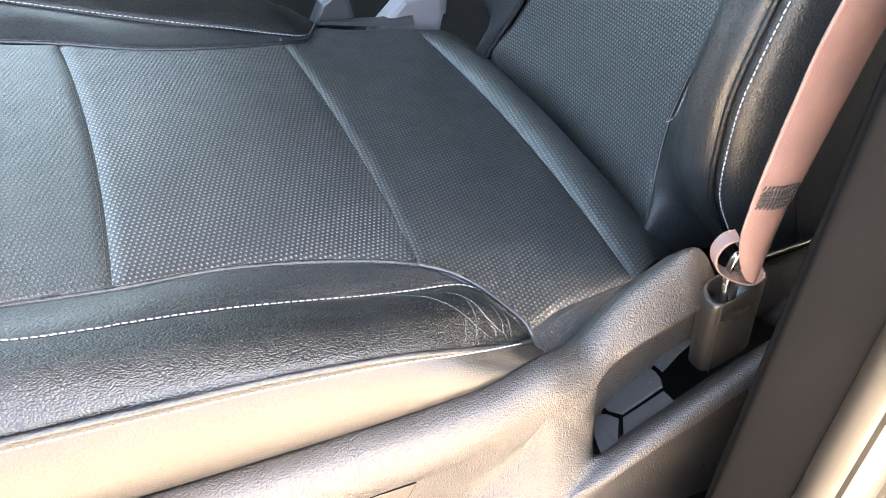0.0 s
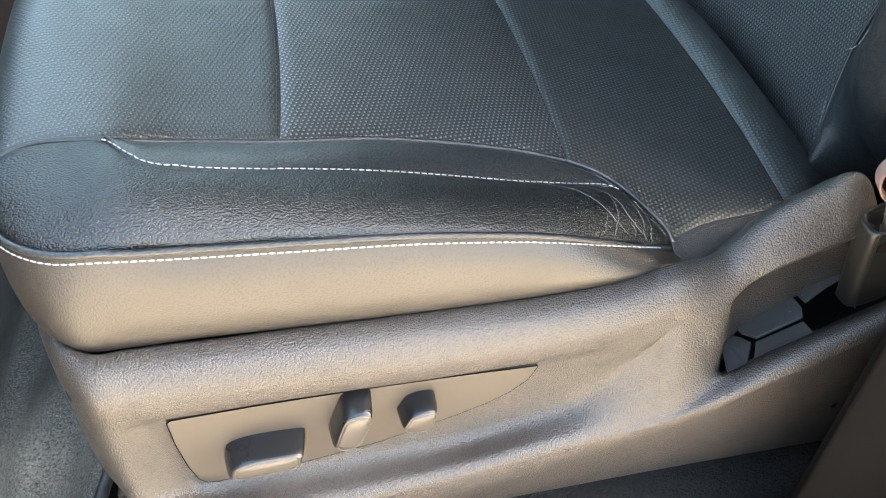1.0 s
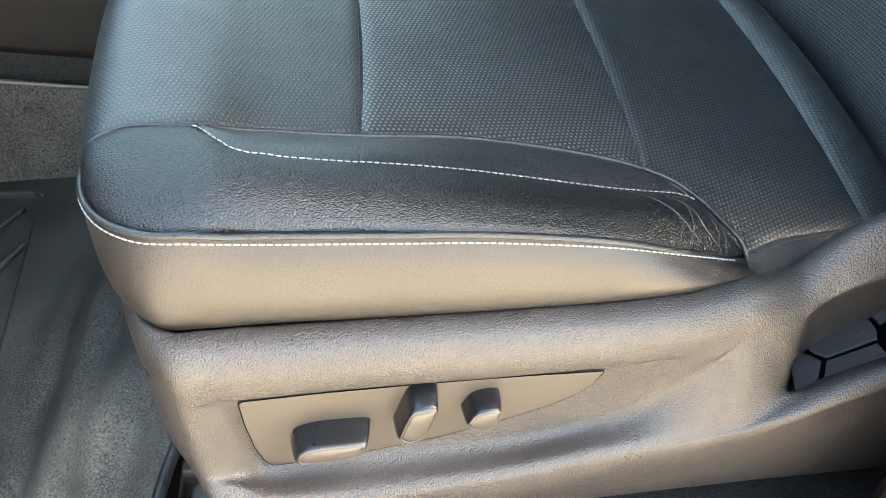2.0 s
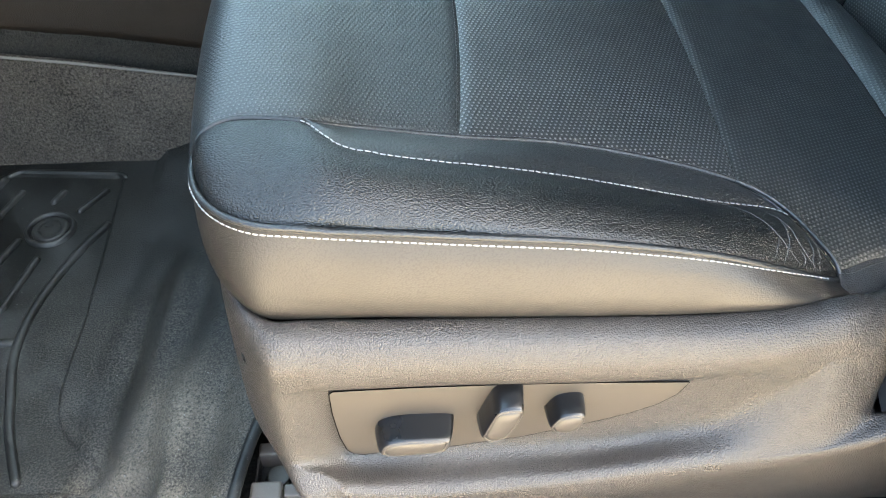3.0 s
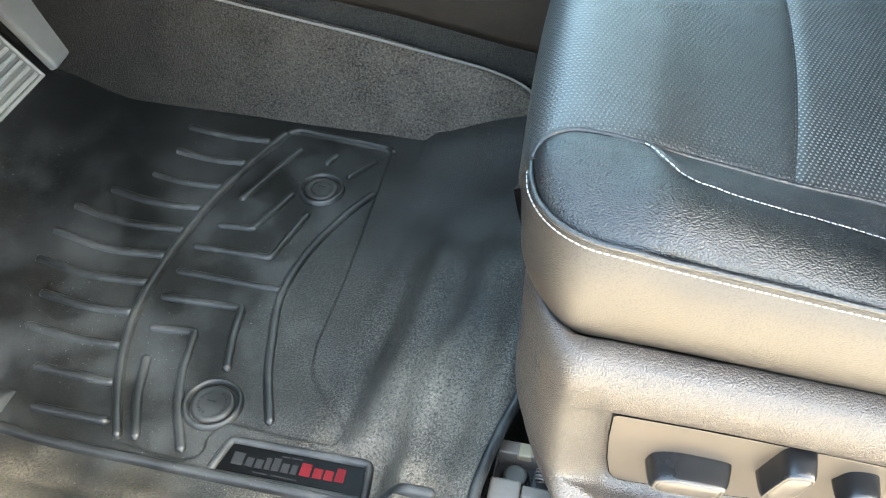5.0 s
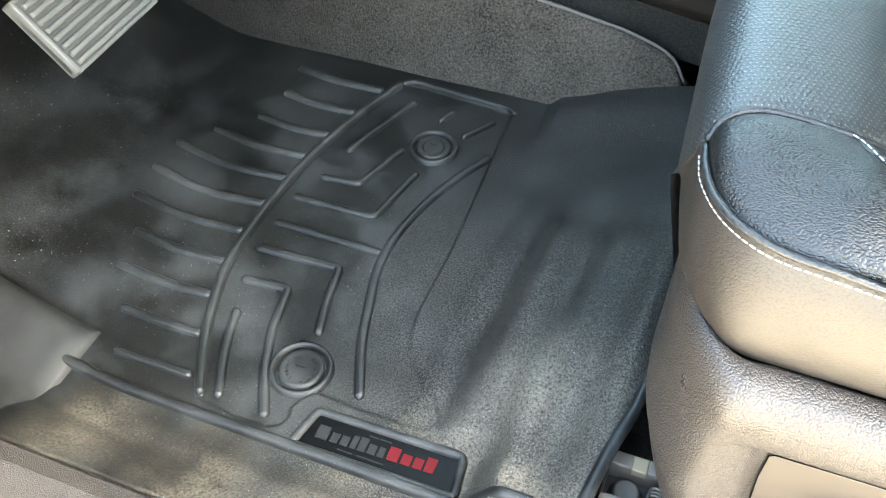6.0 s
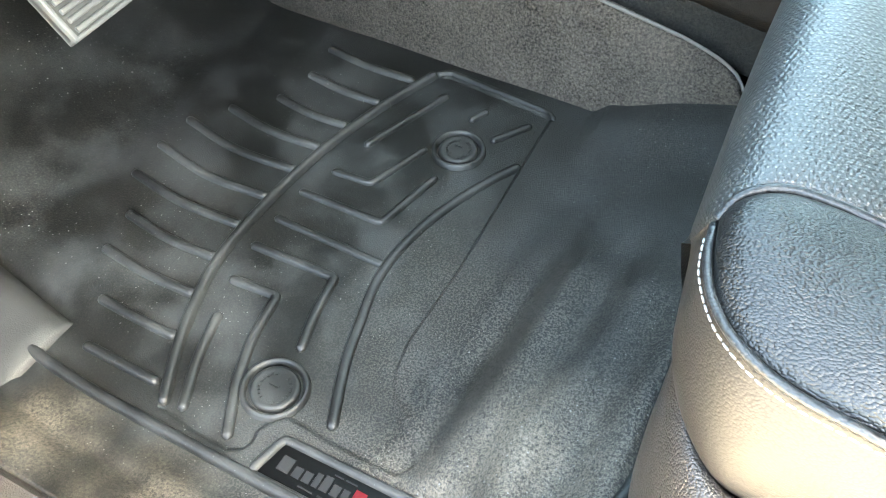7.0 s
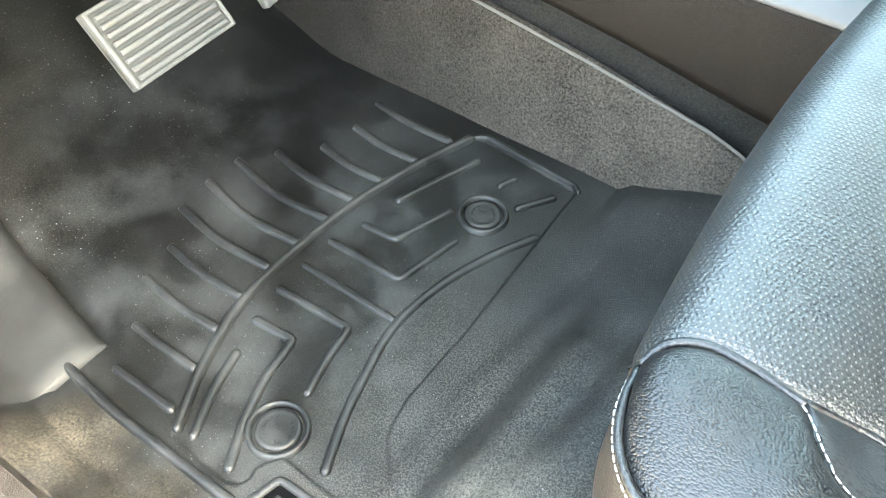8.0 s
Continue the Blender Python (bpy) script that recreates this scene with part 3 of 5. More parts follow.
def rib(points, mat_thing, width=0.006, height=0.003, n=0, name="rib"):
    """A round-ended bar with steep sides and a rounded top, standing on the mat."""
    p2 = np.asarray(points, float)
    length = np.linalg.norm(np.diff(p2, axis=0), axis=1).sum()
    if n != len(p2):
        n = max(12, int(length / 0.0022))
        p2 = even(p2, n) if len(p2) > 2 else glide(p2, n)
    p = np.column_stack([p2, mat_height(p2[:, 0], p2[:, 1])])
    p[:, 2] = np.convolve(np.pad(p[:, 2], 4, "edge"), np.ones(9) / 9, "valid")
    width *= 1.35 if width < 0.007 else 1.0
    height *= 0.85
    t, side, up = frames_along(p)
    s = np.r_[0, np.cumsum(np.linalg.norm(np.diff(p2, axis=0), axis=1))]
    end = np.clip(np.minimum(s, s[-1] - s) / (width * 0.55), 0, 1)
    taper = np.sqrt(np.maximum(0.06, 1 - (1 - end) ** 2))
    shape = [(-1.0, -0.4), (-0.86, 0.3), (-0.72, 0.72), (-0.46, 0.95), (0.0, 1.03), (0.46, 0.95), (0.72, 0.72), (0.86, 0.3), (1.0, -0.4)]
    verts, k = [], len(shape)
    for i in range(n):
        for a, b in shape:
            verts.append(p[i] + side[i] * a * 1.15 * width / 2 * taper[i] + np.array([0, 0, 1]) * b * 1.25 * height * (taper[i] if b > 0 else 1))
    faces = [(i * k + j, (i + 1) * k + j, (i + 1) * k + j + 1, i * k + j + 1) for i in range(n - 1) for j in range(k - 1)]
    faces += [tuple(range(k)), tuple((n - 1) * k + j for j in range(k))[::-1]]
    return under(link_mesh(name, verts, faces, RAISED_LIT), mat_thing)


def corner_rib(points, mat_thing, width=0.006, height=0.003, name="rib"):
    """A bent bar with a tight corner at each inner point."""
    out = []
    p = [np.array(q, float) for q in points]
    for i, q in enumerate(p):
        if 0 < i < len(p) - 1:
            a, b = p[i - 1] - q, p[i + 1] - q
            r = 0.0045
            a, b = q + a / np.linalg.norm(a) * r, q + b / np.linalg.norm(b) * r
            out += [a, (a + b) / 4 + q / 2, b]
        else:
            out.append(q)
    fine = []
    for a, b in zip(out, out[1:]):
        k = max(2, int(np.linalg.norm(b - a) / 0.0025))
        fine += [a + (b - a) * j / k for j in range(k)]
    fine.append(out[-1])
    fine = np.array(fine)
    return rib(fine, mat_thing, width, height, len(fine), name)


def ring_shape(name, cx, cy, profile, parent, material, sides=40, label=""):
    """A turned shape standing on the mat."""
    z = float(mat_height(cx, cy))
    k = len(profile)
    verts = [(cx + r * math.cos(a), cy + r * math.sin(a), z + h) for a in (2 * math.pi * i / sides for i in range(sides)) for r, h in profile]
    faces = [(i * k + j, ((i + 1) % sides) * k + j, ((i + 1) % sides) * k + j + 1, i * k + j + 1) for i in range(sides) for j in range(k - 1)]
    return under(link_mesh(name, verts, faces, material), parent, label)


def floor_mat():
    m = thing("floor_mat", (0.0, 0.17, 0.0), "black moulded rubber floor mat, dusty, with raised ribs", "floor mat")
    us, vs = np.interp(np.linspace(0, 1, 340), [0, 0.2, 0.82, 1.0], [0.0, 0.58, 0.89, 1.0]), np.linspace(0, 1, 250)
    y = -0.146 + (0.412 + 0.146) * vs
    reach = np.interp(y, [-0.146, -0.06, -0.035, -0.01, 0.02, 0.055, 0.1, 0.3, 0.412], [0.246, 0.249, 0.253, 0.258, 0.265, 0.27, 0.272, 0.272, 0.27])
    g = np.empty((340, 250, 3))
    for i, u in enumerate(us):
        x = -0.72 + (reach + 0.72) * u
        g[i] = np.column_stack([x, y, mat_height(x, y)])
    surface("body", g, MAT, m, thick=0.006)
    pad = []
    for x in np.linspace(-0.6, -0.174, 60):
        line = -0.026 - 0.16 * min(0, x + 0.18)
        row = []
        for w in np.linspace(0, 1, 24):
            yy = line + (-0.142 - line) * w
            lift = 0.007 * soft(w / 0.12) * soft((-0.172 - x) / 0.018) + 0.02 * soft((-0.2 - x) / 0.3)
            fall = max(float(mat_height(x, yy)) - 0.002, 0.0)
            row.append((x, yy, fall + lift * (1 - 0.75 * soft((w - 0.35) / 0.5)) + 0.0005))
        pad.append(row)
    surface("foot_rest", np.array(pad), PALE_RUBBER, m, "smooth pale grey foot rest", thick=0.004)
    edge = np.column_stack([reach, y, mat_height(reach, y) + 0.001])[8:]
    tube("rolled_edge", edge, 0.0048, RAISED_LIT, m, "smooth rolled black edge", n=110, sides=10)
    spine = [(-0.066, 0.381), (-0.09, 0.31), (-0.108, 0.232), (-0.115, 0.154), (-0.113, 0.08), (-0.093, 0.011), (-0.064, -0.05)]
    rib(spine, m, 0.0085, 0.0042, 70)
    for a, b, yy, bow in ((-0.187, -0.079, 0.361, 0.004), (-0.182, -0.092, 0.316, 0.004), (-0.19, -0.103, 0.272, 0.004), (-0.223, -0.109, 0.235, 0.006), (-0.249, -0.113, 0.2, 0.008), (-0.251, -0.116, 0.16, 0.008), (-0.247, -0.118, 0.121, 0.006), (-0.217, -0.114, 0.081, 0.004), (-0.208, -0.106, 0.042, 0.003), (-0.174, -0.092, 0.002, 0.001), (-0.153, -0.077, -0.037, 0.0)):
        rib([(a, yy + bow), ((a + b) / 2, yy - bow * 0.6), (b, yy - bow * 0.2)], m, 0.0065, 0.0042)
    corner_rib([(-0.066, 0.381), (-0.054, 0.3905), (0.06, 0.381), (0.0695, 0.372)], m, 0.004, 0.0022)
    rib([(-0.041, 0.36), (-0.077, 0.258)], m, 0.0055, 0.0037)
    rib([(0.005, 0.358), (-0.005, 0.335)], m, 0.0055, 0.0037)
    rib([(0.052, 0.358), (0.026, 0.319)], m, 0.0055, 0.0037)
    corner_rib([(-0.087, 0.216), (-0.046, 0.219), (-0.023, 0.283)], m, 0.0055, 0.0037)
    corner_rib([(-0.099, 0.181), (-0.013, 0.182), (0.003, 0.255)], m, 0.0055, 0.0037)
    rib([(-0.1, 0.144), (0.014, 0.142)], m, 0.0055, 0.0037)
    rib([(0.065, 0.303), (0.043, 0.26), (0.024, 0.207), (0.016, 0.161), (0.017, 0.122), (0.027, 0.08), (0.038, 0.041), (0.058, -0.008)], m, 0.0065, 0.004, 60)
    corner_rib([(-0.1, 0.109), (-0.016, 0.112), (-0.011, 0.075), (-0.001, 0.037)], m, 0.0065, 0.004)
    corner_rib([(-0.094, 0.07), (-0.048, 0.074), (-0.041, 0.03), (-0.028, -0.008), (-0.005, -0.05)], m, 0.0065, 0.004)
    rib([(-0.08, 0.039), (-0.068, -0.003), (-0.049, -0.047)], m, 0.0065, 0.004)
    rib([(-0.19, -0.06), (-0.12, -0.0655), (-0.02, -0.066), (0.1, -0.066), (0.22, -0.068)], m, 0.0095, 0.0055, 70, "ridge")
    for cx, cy, r in ((0.005, 0.294, 0.0265), (0.002, 0.001, 0.0275)):
        ring_shape("post_ring", cx, cy, [(r, -0.001), (r - 0.001, 0.0045), (r - 0.003, 0.006), (r - 0.005, 0.0045), (r - 0.006, 0.0004)], m, RAISED_LIT)
        ring_shape("post_cap", cx, cy, [(r - 0.0078, 0.0002), (r - 0.0085, 0.0034), (r - 0.0105, 0.0046), (r - 0.0125, 0.004), (r - 0.015, 0.0036), (0.0005, 0.004)], m, RAISED_LIT)
        block("post_mark", (cx - 0.004, cy - 0.0007, 0.0034), (cx + 0.004, cy + 0.0007, 0.0047), MAT, m, bevel=0.0003)
        verts, faces = [], []
        z = float(mat_height(cx, cy)) + 0.0036
        for i in range(22):
            if i in (5, 6, 16, 17):
                continue
            a = 2 * math.pi * i / 22
            for da, dr in ((-0.08, 0.0), (0.08, 0.0), (0.08, 0.0024), (-0.08, 0.0024)):
                for h in (0.0, 0.0009):
                    verts.append((cx + (r - 0.0165 + dr) * math.cos(a + da), cy + (r - 0.0165 + dr) * math.sin(a + da), z + h))
            b = len(verts) - 8
            faces += [(b + 1, b + 3, b + 5, b + 7)] + [(b + 2 * j, b + (2 * j + 2) % 8, b + (2 * j + 3) % 8, b + 2 * j + 1) for j in range(4)]
        under(link_mesh("cap_marks", verts, faces, RAISED_LIT, smooth=False), m, "ring of small raised bars on the cap")
    # badge, shown as plain bars
    frame_line = [(0.026, -0.064), (0.034, -0.0305), (0.155, -0.0285), (0.1585, -0.062), (0.026, -0.064)]
    corner_rib(frame_line, m, 0.0055, 0.0042, "badge_frame")
    badge = plate("badge", [(0.0305, -0.061), (0.0365, -0.0335), (0.1525, -0.0315), (0.155, -0.059)], "z", 0.0004, 0.0016, BADGE, m, "glossy black badge plate", 0.0004)
    row = [(0.041, 0.0115, 0.0125), (0.0533, 0.0075, 0.0085), (0.0615, 0.0075, 0.0085), (0.0697, 0.0055, 0.011), (0.0759, 0.0075, 0.012), (0.0841, 0.0075, 0.0085), (0.0923, 0.006, 0.0085), (0.0999, 0.0105, 0.0125), (0.1111, 0.009, 0.009), (0.1208, 0.0085, 0.009), (0.13, 0.009, 0.0125)]
    for i, (a, w, h) in enumerate(row):
        low = -0.0525 + 0.0025 * i / 10
        block("badge_bar", (a, low, 0.0014), (a + 0.86 * w, low + h * (0.94 if i in (0, 7) else 1.0), 0.002), BADGE_GREY if i < 7 else BADGE_RED, badge, "dull grey bar" if i < 7 else "red bar", bevel=0.0003)
    for a, b, yy in ((0.081, 0.088, -0.0375), (0.09, 0.099, -0.0373), (0.062, 0.074, -0.0565), (0.078, 0.1, -0.0563)):
        block("badge_bar", (a, yy, 0.0014), (b, yy + 0.0012, 0.0019), BADGE_GREY, badge, "thin grey bar", bevel=0.0002)


floor_mat()


# ---- pedals ----
def pedal(name, low_left, low_right, up, width_ribs, label, arm_to, pad_material):
    p = thing(name, tuple((np.array(low_left) + np.array(low_right)) / 2), label, "pedal")
    a, b, u = np.array(low_left, float), np.array(low_right, float), np.array(up, float)
    across = b - a
    n = np.cross(across, u)
    n /= np.linalg.norm(n)
    if n[0] < 0:
        n = -n
    def slab(nm, w0, w1, h0, h1, d0, d1, material, lab="", bevel=0.003):
        bm = bmesh.new()
        vs = [bm.verts.new(a + across * w + u * h + n * d) for d in (d0, d1) for w, h in ((w0, h0), (w1, h0), (w1, h1), (w0, h1))]
        for f in ((0, 1, 2, 3), (4, 7, 6, 5), (0, 4, 5, 1), (1, 5, 6, 2), (2, 6, 7, 3), (3, 7, 4, 0)):
            bm.faces.new([vs[i] for i in f])
        bmesh.ops.recalc_face_normals(bm, faces=bm.faces[:])
        bmesh.ops.bevel(bm, geom=bm.edges[:], offset=bevel, segments=2, profile=0.5, affect="EDGES", clamp_overlap=True)
        return part(nm, bm, material, p, lab, smooth=False)
    # On a ribbed pad the base takes the darker copy, as shade between ribs.
    slab("pad", 0, 1, 0, 1, -0.012, 0.002, PEDAL_SHADED if width_ribs else pad_material, "rubber pad", 0.004)
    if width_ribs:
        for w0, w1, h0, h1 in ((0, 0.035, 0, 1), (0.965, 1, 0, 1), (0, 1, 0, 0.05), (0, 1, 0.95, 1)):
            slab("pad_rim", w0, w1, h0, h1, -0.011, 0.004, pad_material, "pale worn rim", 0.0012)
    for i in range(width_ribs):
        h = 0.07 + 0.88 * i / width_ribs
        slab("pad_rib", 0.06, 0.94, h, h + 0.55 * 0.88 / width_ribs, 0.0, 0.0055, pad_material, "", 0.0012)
    mid = a + across * 0.5 + u * 0.6 - n * 0.014
    tube("arm", [mid, mid + (np.array(arm_to) - mid) * 0.4 + np.array((-0.02, 0, 0)), np.array(arm_to)], 0.011, DARK, p, "black steel arm", 20, 8)


pedal("brake_pedal", (-0.270, 0.138, 0.128), (-0.272, 0.263, 0.127), (-0.048, -0.002, 0.062), 8, "pale grey ribbed rubber brake pedal", (-0.5, 0.22, 0.5), PEDAL)
pedal("accelerator_pedal", (-0.352, 0.378, 0.05), (-0.356, 0.432, 0.052), (-0.075, -0.01, 0.13), 0, "pale grey accelerator pedal", (-0.5, 0.4, 0.45), PEDAL)


# ---- driver's seat ----
def spread(near, middle, cols=11):
    """Rows across the seat: the near edge, the same mirrored, and the middle's x and z between, all in one bow."""
    rows = []
    for n, (cx, cz) in zip(near, middle):
        row = []
        for w in np.linspace(-1, 1, cols):
            q = w * w
            row.append((cx + (n[0] - cx) * q, MID + (MID - n[1]) * w, cz + (n[2] - cz) * q))
        rows.append(row)
    return rows


PIPING = [(0.2602, 0.0165, 0.3095), (0.2628, -0.002, 0.3115), (0.270, -0.02, 0.3115), (0.284, -0.035, 0.3115), (0.304, -0.0445, 0.3115), (0.325, -0.049, 0.313), (0.342, -0.05, 0.311), (0.363, -0.05, 0.309), (0.421, -0.0505, 0.303), (0.481, -0.0505, 0.296), (0.545, -0.049, 0.2825), (0.591, -0.045, 0.265), (0.625, -0.037, 0.246), (0.65, -0.026, 0.229)]
INNER = [(0.2602, 0.018, 0.3107), (0.266, 0.027, 0.319), (0.280, 0.034, 0.3225), (0.30, 0.034, 0.323), (0.324, 0.031, 0.322), (0.333, 0.016, 0.3255), (0.344, 0.006, 0.324), (0.364, -0.001, 0.319), (0.424, 0.008, 0.303), (0.491, 0.015, 0.283), (0.563, 0.015, 0.262), (0.610, 0.0195, 0.2485), (0.629, 0.021, 0.243), (0.65, -0.022, 0.231)]
STITCH = [(0.324, 0.031, 0.322), (0.338, 0.011, 0.325), (0.356, 0.0015, 0.3215), (0.412, 0.006, 0.3065), (0.478, 0.0135, 0.287), (0.552, 0.015, 0.265), (0.60, 0.0185, 0.251), (0.629, 0.021, 0.243)]
SEAM = [(0.324, 0.033, 0.3205), (0.345, 0.042, 0.3095), (0.361, 0.0445, 0.305), (0.4165, 0.048, 0.2935), (0.48, 0.056, 0.28), (0.55, 0.051, 0.266), (0.600, 0.039, 0.255), (0.627, 0.022, 0.2435)]
SKIRT_TOP = [(0.2485, 0.062, 0.246), (0.2535, 0.0275, 0.286), (0.2593, 0.0165, 0.308), (0.264, -0.008, 0.311), (0.277, -0.029, 0.311), (0.298, -0.043, 0.3115), (0.325, -0.049, 0.313), (0.363, -0.05, 0.309), (0.421, -0.0505, 0.303), (0.481, -0.0505, 0.296), (0.545, -0.049, 0.2825), (0.591, -0.045, 0.265), (0.625, -0.037, 0.246), (0.65, -0.027, 0.228)]
SKIRT_LOW = [(0.2565, 0.075, 0.236), (0.2565, 0.045, 0.2425), (0.2595, 0.012, 0.2475), (0.266, -0.016, 0.2485), (0.280, -0.04, 0.2475), (0.298, -0.0545, 0.246), (0.325, -0.056, 0.245), (0.36, -0.056, 0.244), (0.42, -0.056, 0.24), (0.48, -0.056, 0.237), (0.547, -0.055, 0.234), (0.595, -0.054, 0.235), (0.63, -0.05, 0.236), (0.652, -0.04, 0.2275)]


def between(a, b, w, push=(0, 0, 0)):
    return np.asarray(a, float) * (1 - w) + np.asarray(b, float) * w + np.asarray(push, float)


def skirt_rows():
    top, low = np.array(SKIRT_TOP), np.array(SKIRT_LOW)
    way = np.gradient(between(top, low, 0.5), axis=0)
    out = np.stack([-way[:, 1] * -1, -way[:, 0], 0 * way[:, 0]], 1)
    out /= np.linalg.norm(out, axis=1, keepdims=True)
    swell = np.interp(np.arange(len(top)), [0, 3, 5, 7, 11, 13], [0.0005, 0.003, 0.005, 0.007, 0.007, 0.002])[:, None]
    return [top, top * 0.93 + low * 0.07 + out * swell * 0.1, between(top, low, 0.3) + out * swell * 0.75, between(top, low, 0.6) + out * swell, between(top, low, 0.85) + out * swell * 0.6, low - out * 0.002]


def worn_creases(g, seat):
    """Pale worn fold lines where the driver slides out, following the bolster's surface."""
    rng = np.random.default_rng(11)
    up = grid_normals(g)
    up *= np.sign(up[..., 2:])
    nu, nv = g.shape[0] - 1, g.shape[1] - 1
    folds = [[(0.86, 0.765), (0.68, 0.81), (0.46, 0.852), (0.3, 0.875), (0.14, 0.9)], [(0.4, 0.862), (0.28, 0.858), (0.12, 0.85)], [(0.62, 0.868), (0.4, 0.878), (0.22, 0.872), (0.1, 0.868)], [(0.7, 0.845), (0.52, 0.885), (0.34, 0.905), (0.18, 0.93)], [(0.6, 0.915), (0.4, 0.928), (0.24, 0.925), (0.12, 0.93)], [(0.66, 0.935), (0.44, 0.945), (0.26, 0.94), (0.12, 0.944)], [(0.3, 0.9), (0.24, 0.908), (0.16, 0.905)]]
    for fold in folds:
        at = glide(np.array(fold) * (nu, nv), 60)
        at += np.cumsum(rng.normal(0, 0.06, at.shape), 0) * 0.8
        at = np.clip(at, 0.5, [nu - 1.01, nv - 1.01])
        line, ups = [], []
        for a, b in at:
            i, j = int(a), int(b)
            fa, fb = a - i, b - j
            w = ((1 - fa) * (1 - fb), fa * (1 - fb), (1 - fa) * fb, fa * fb)
            spots = ((i, j), (i + 1, j), (i, j + 1), (i + 1, j + 1))
            line.append(sum(k * g[q] for k, q in zip(w, spots)))
            ups.append(up[i, j])
        line, ups = np.array(line), np.array(ups)
        t = np.gradient(line, axis=0)
        t /= np.linalg.norm(t, axis=1, keepdims=True)
        side = np.cross(t, ups)
        thin = np.sin(np.linspace(0.12, math.pi - 0.12, len(line)))[:, None] * (0.7 + 0.5 * rng.random((len(line), 1)))
        rows = np.stack([line + side * thin * a + ups * (thin * b + 0.0001) for a, b in ((-0.0009, -0.0004), (-0.0004, 0.00022), (0.0004, 0.00022), (0.0009, -0.0004))], 1)
        surface("worn_crease", rows, WORN, seat, "pale worn fold in the leather")


def cushion(seat):
    front_near = [(0.268, 0.07, 0.15), (0.259, 0.06, 0.20), (0.25, 0.05, 0.252), (0.2532, 0.027, 0.2905), (0.2600, 0.0195, 0.3108), (0.280, 0.035, 0.3225), (0.324, 0.033, 0.3205), (0.361, 0.0445, 0.305), (0.4165, 0.048, 0.2935)]
    front_mid = [(0.262, 0.15), (0.254, 0.20), (0.2485, 0.255), (0.2465, 0.288), (0.251, 0.315), (0.272, 0.330), (0.318, 0.325), (0.361, 0.313), (0.424, 0.298)]
    panels = [
        ("front_panel", front_near, front_mid, 110, (0, 1, 1, 1), 0.002),
        ("middle_panel", [(0.4165, 0.048, 0.2935), (0.48, 0.056, 0.28), (0.55, 0.051, 0.266), (0.600, 0.039, 0.255)], [(0.424, 0.298), (0.485, 0.285), (0.555, 0.270), (0.604, 0.259)], 70, (1, 1, 1, 1), 0.003),
        ("rear_panel", [(0.600, 0.039, 0.255), (0.627, 0.020, 0.2435), (0.648, -0.022, 0.232), (0.675, -0.012, 0.2305), (0.745, 0.0, 0.224)], [(0.604, 0.259), (0.64, 0.250), (0.67, 0.243), (0.70, 0.237), (0.754, 0.226)], 60, (1, 1, 1, 1), 0.003),
        ("rear_roll", [(0.745, 0.0, 0.224), (0.77, 0.012, 0.223), (0.80, 0.026, 0.206)], [(0.754, 0.226), (0.778, 0.228), (0.804, 0.208)], 30, (1, 0, 1, 1), 0.004),
    ]
    for name, near, middle, n, edges, crown in panels:
        g = dense_grid(spread(near, middle), n, 90)
        g = puffed(g, (0, 0, 1), edges, 0.0022, 0.009, crown)
        surface(name, g, {"front_panel": PERFORATED, "middle_panel": PERFORATED_MIDDLE, "rear_panel": PERFORATED_REAR, "rear_roll": PERFORATED_ROLL}[name], seat, "perforated black leather panel", out=(-0.3, 0, 1), flat=(None if name == "front_panel" else 0, 1))
    for side, flip in (("near", False), ("far", True)):
        turn = mirror if flip else np.array
        mid_rows = [between(PIPING, INNER, w, (0, -0.002 * (1 - w), h)) for w, h in ((0.0, 0), (0.12, 0.003), (0.35, 0.009), (0.65, 0.009), (0.9, 0.003), (1.0, 0))]
        mid_rows[0], mid_rows[-1] = np.array(PIPING), np.array(INNER)
        for k in (0, -1):
            for r in mid_rows[1:-1]:
                r[k] = between(PIPING[k], INNER[k], 0.5)
        g = dense_grid(turn(mid_rows), 40, 130)
        for _ in range(60):
            g[1:-1, 1:-1] += 0.25 * (g[1:-1, 2:] + g[1:-1, :-2] - 2 * g[1:-1, 1:-1]) + 0.06 * (g[2:, 1:-1] + g[:-2, 1:-1] - 2 * g[1:-1, 1:-1])
        g = puffed(g, (0, 0, 1), (1, 1, 0, 0), 0.0022, 0.008, 0.0022)
        surface("bolster", g, LEATHER, seat, "creased black leather bolster", out=(0, 0, 1))
        if not flip:
            worn_creases(g, seat)
        over = grid_normals(g)
        over *= np.sign(over[..., 2:])
        run = (g + over * 0.0019)[37, 36:123]
        run = np.stack([np.convolve(run[:, k], np.ones(9) / 9, "valid") for k in range(3)], 1)
        stitching("stitching", run, seat)
        fade = np.array([1, 1, 1, 1, 1, 0.7, 0.25, 0.0])[:, None]
        strip = [between(STITCH, SEAM, w, fade * np.array((0, e, h))) for w, e, h in ((0.0, -0.009, -0.004), (0.0, 0, -0.0015), (0.35, 0, 0.0015), (0.7, 0, 0.001), (1.0, 0, 0))]
        g = puffed(dense_grid(turn(strip), 24, 110), (0, 0, 1), (0, 1, 0, 0), 0.002, 0.006)
        surface("bolster_strip", g, SMOOTH, seat, "smooth shiny black leather strip", out=(0, 0, 1))
        g = dense_grid(turn(skirt_rows()), 40, 130)
        surface("skirt", g, SKIRT, seat, "smooth grained leather side skirt", out=(-0.2, 1 if flip else -1, 0))
        tube("piping", turn(np.array(PIPING) + (0, -0.001, -0.0005)), 0.002, SMOOTH, seat, n=140, sides=8)
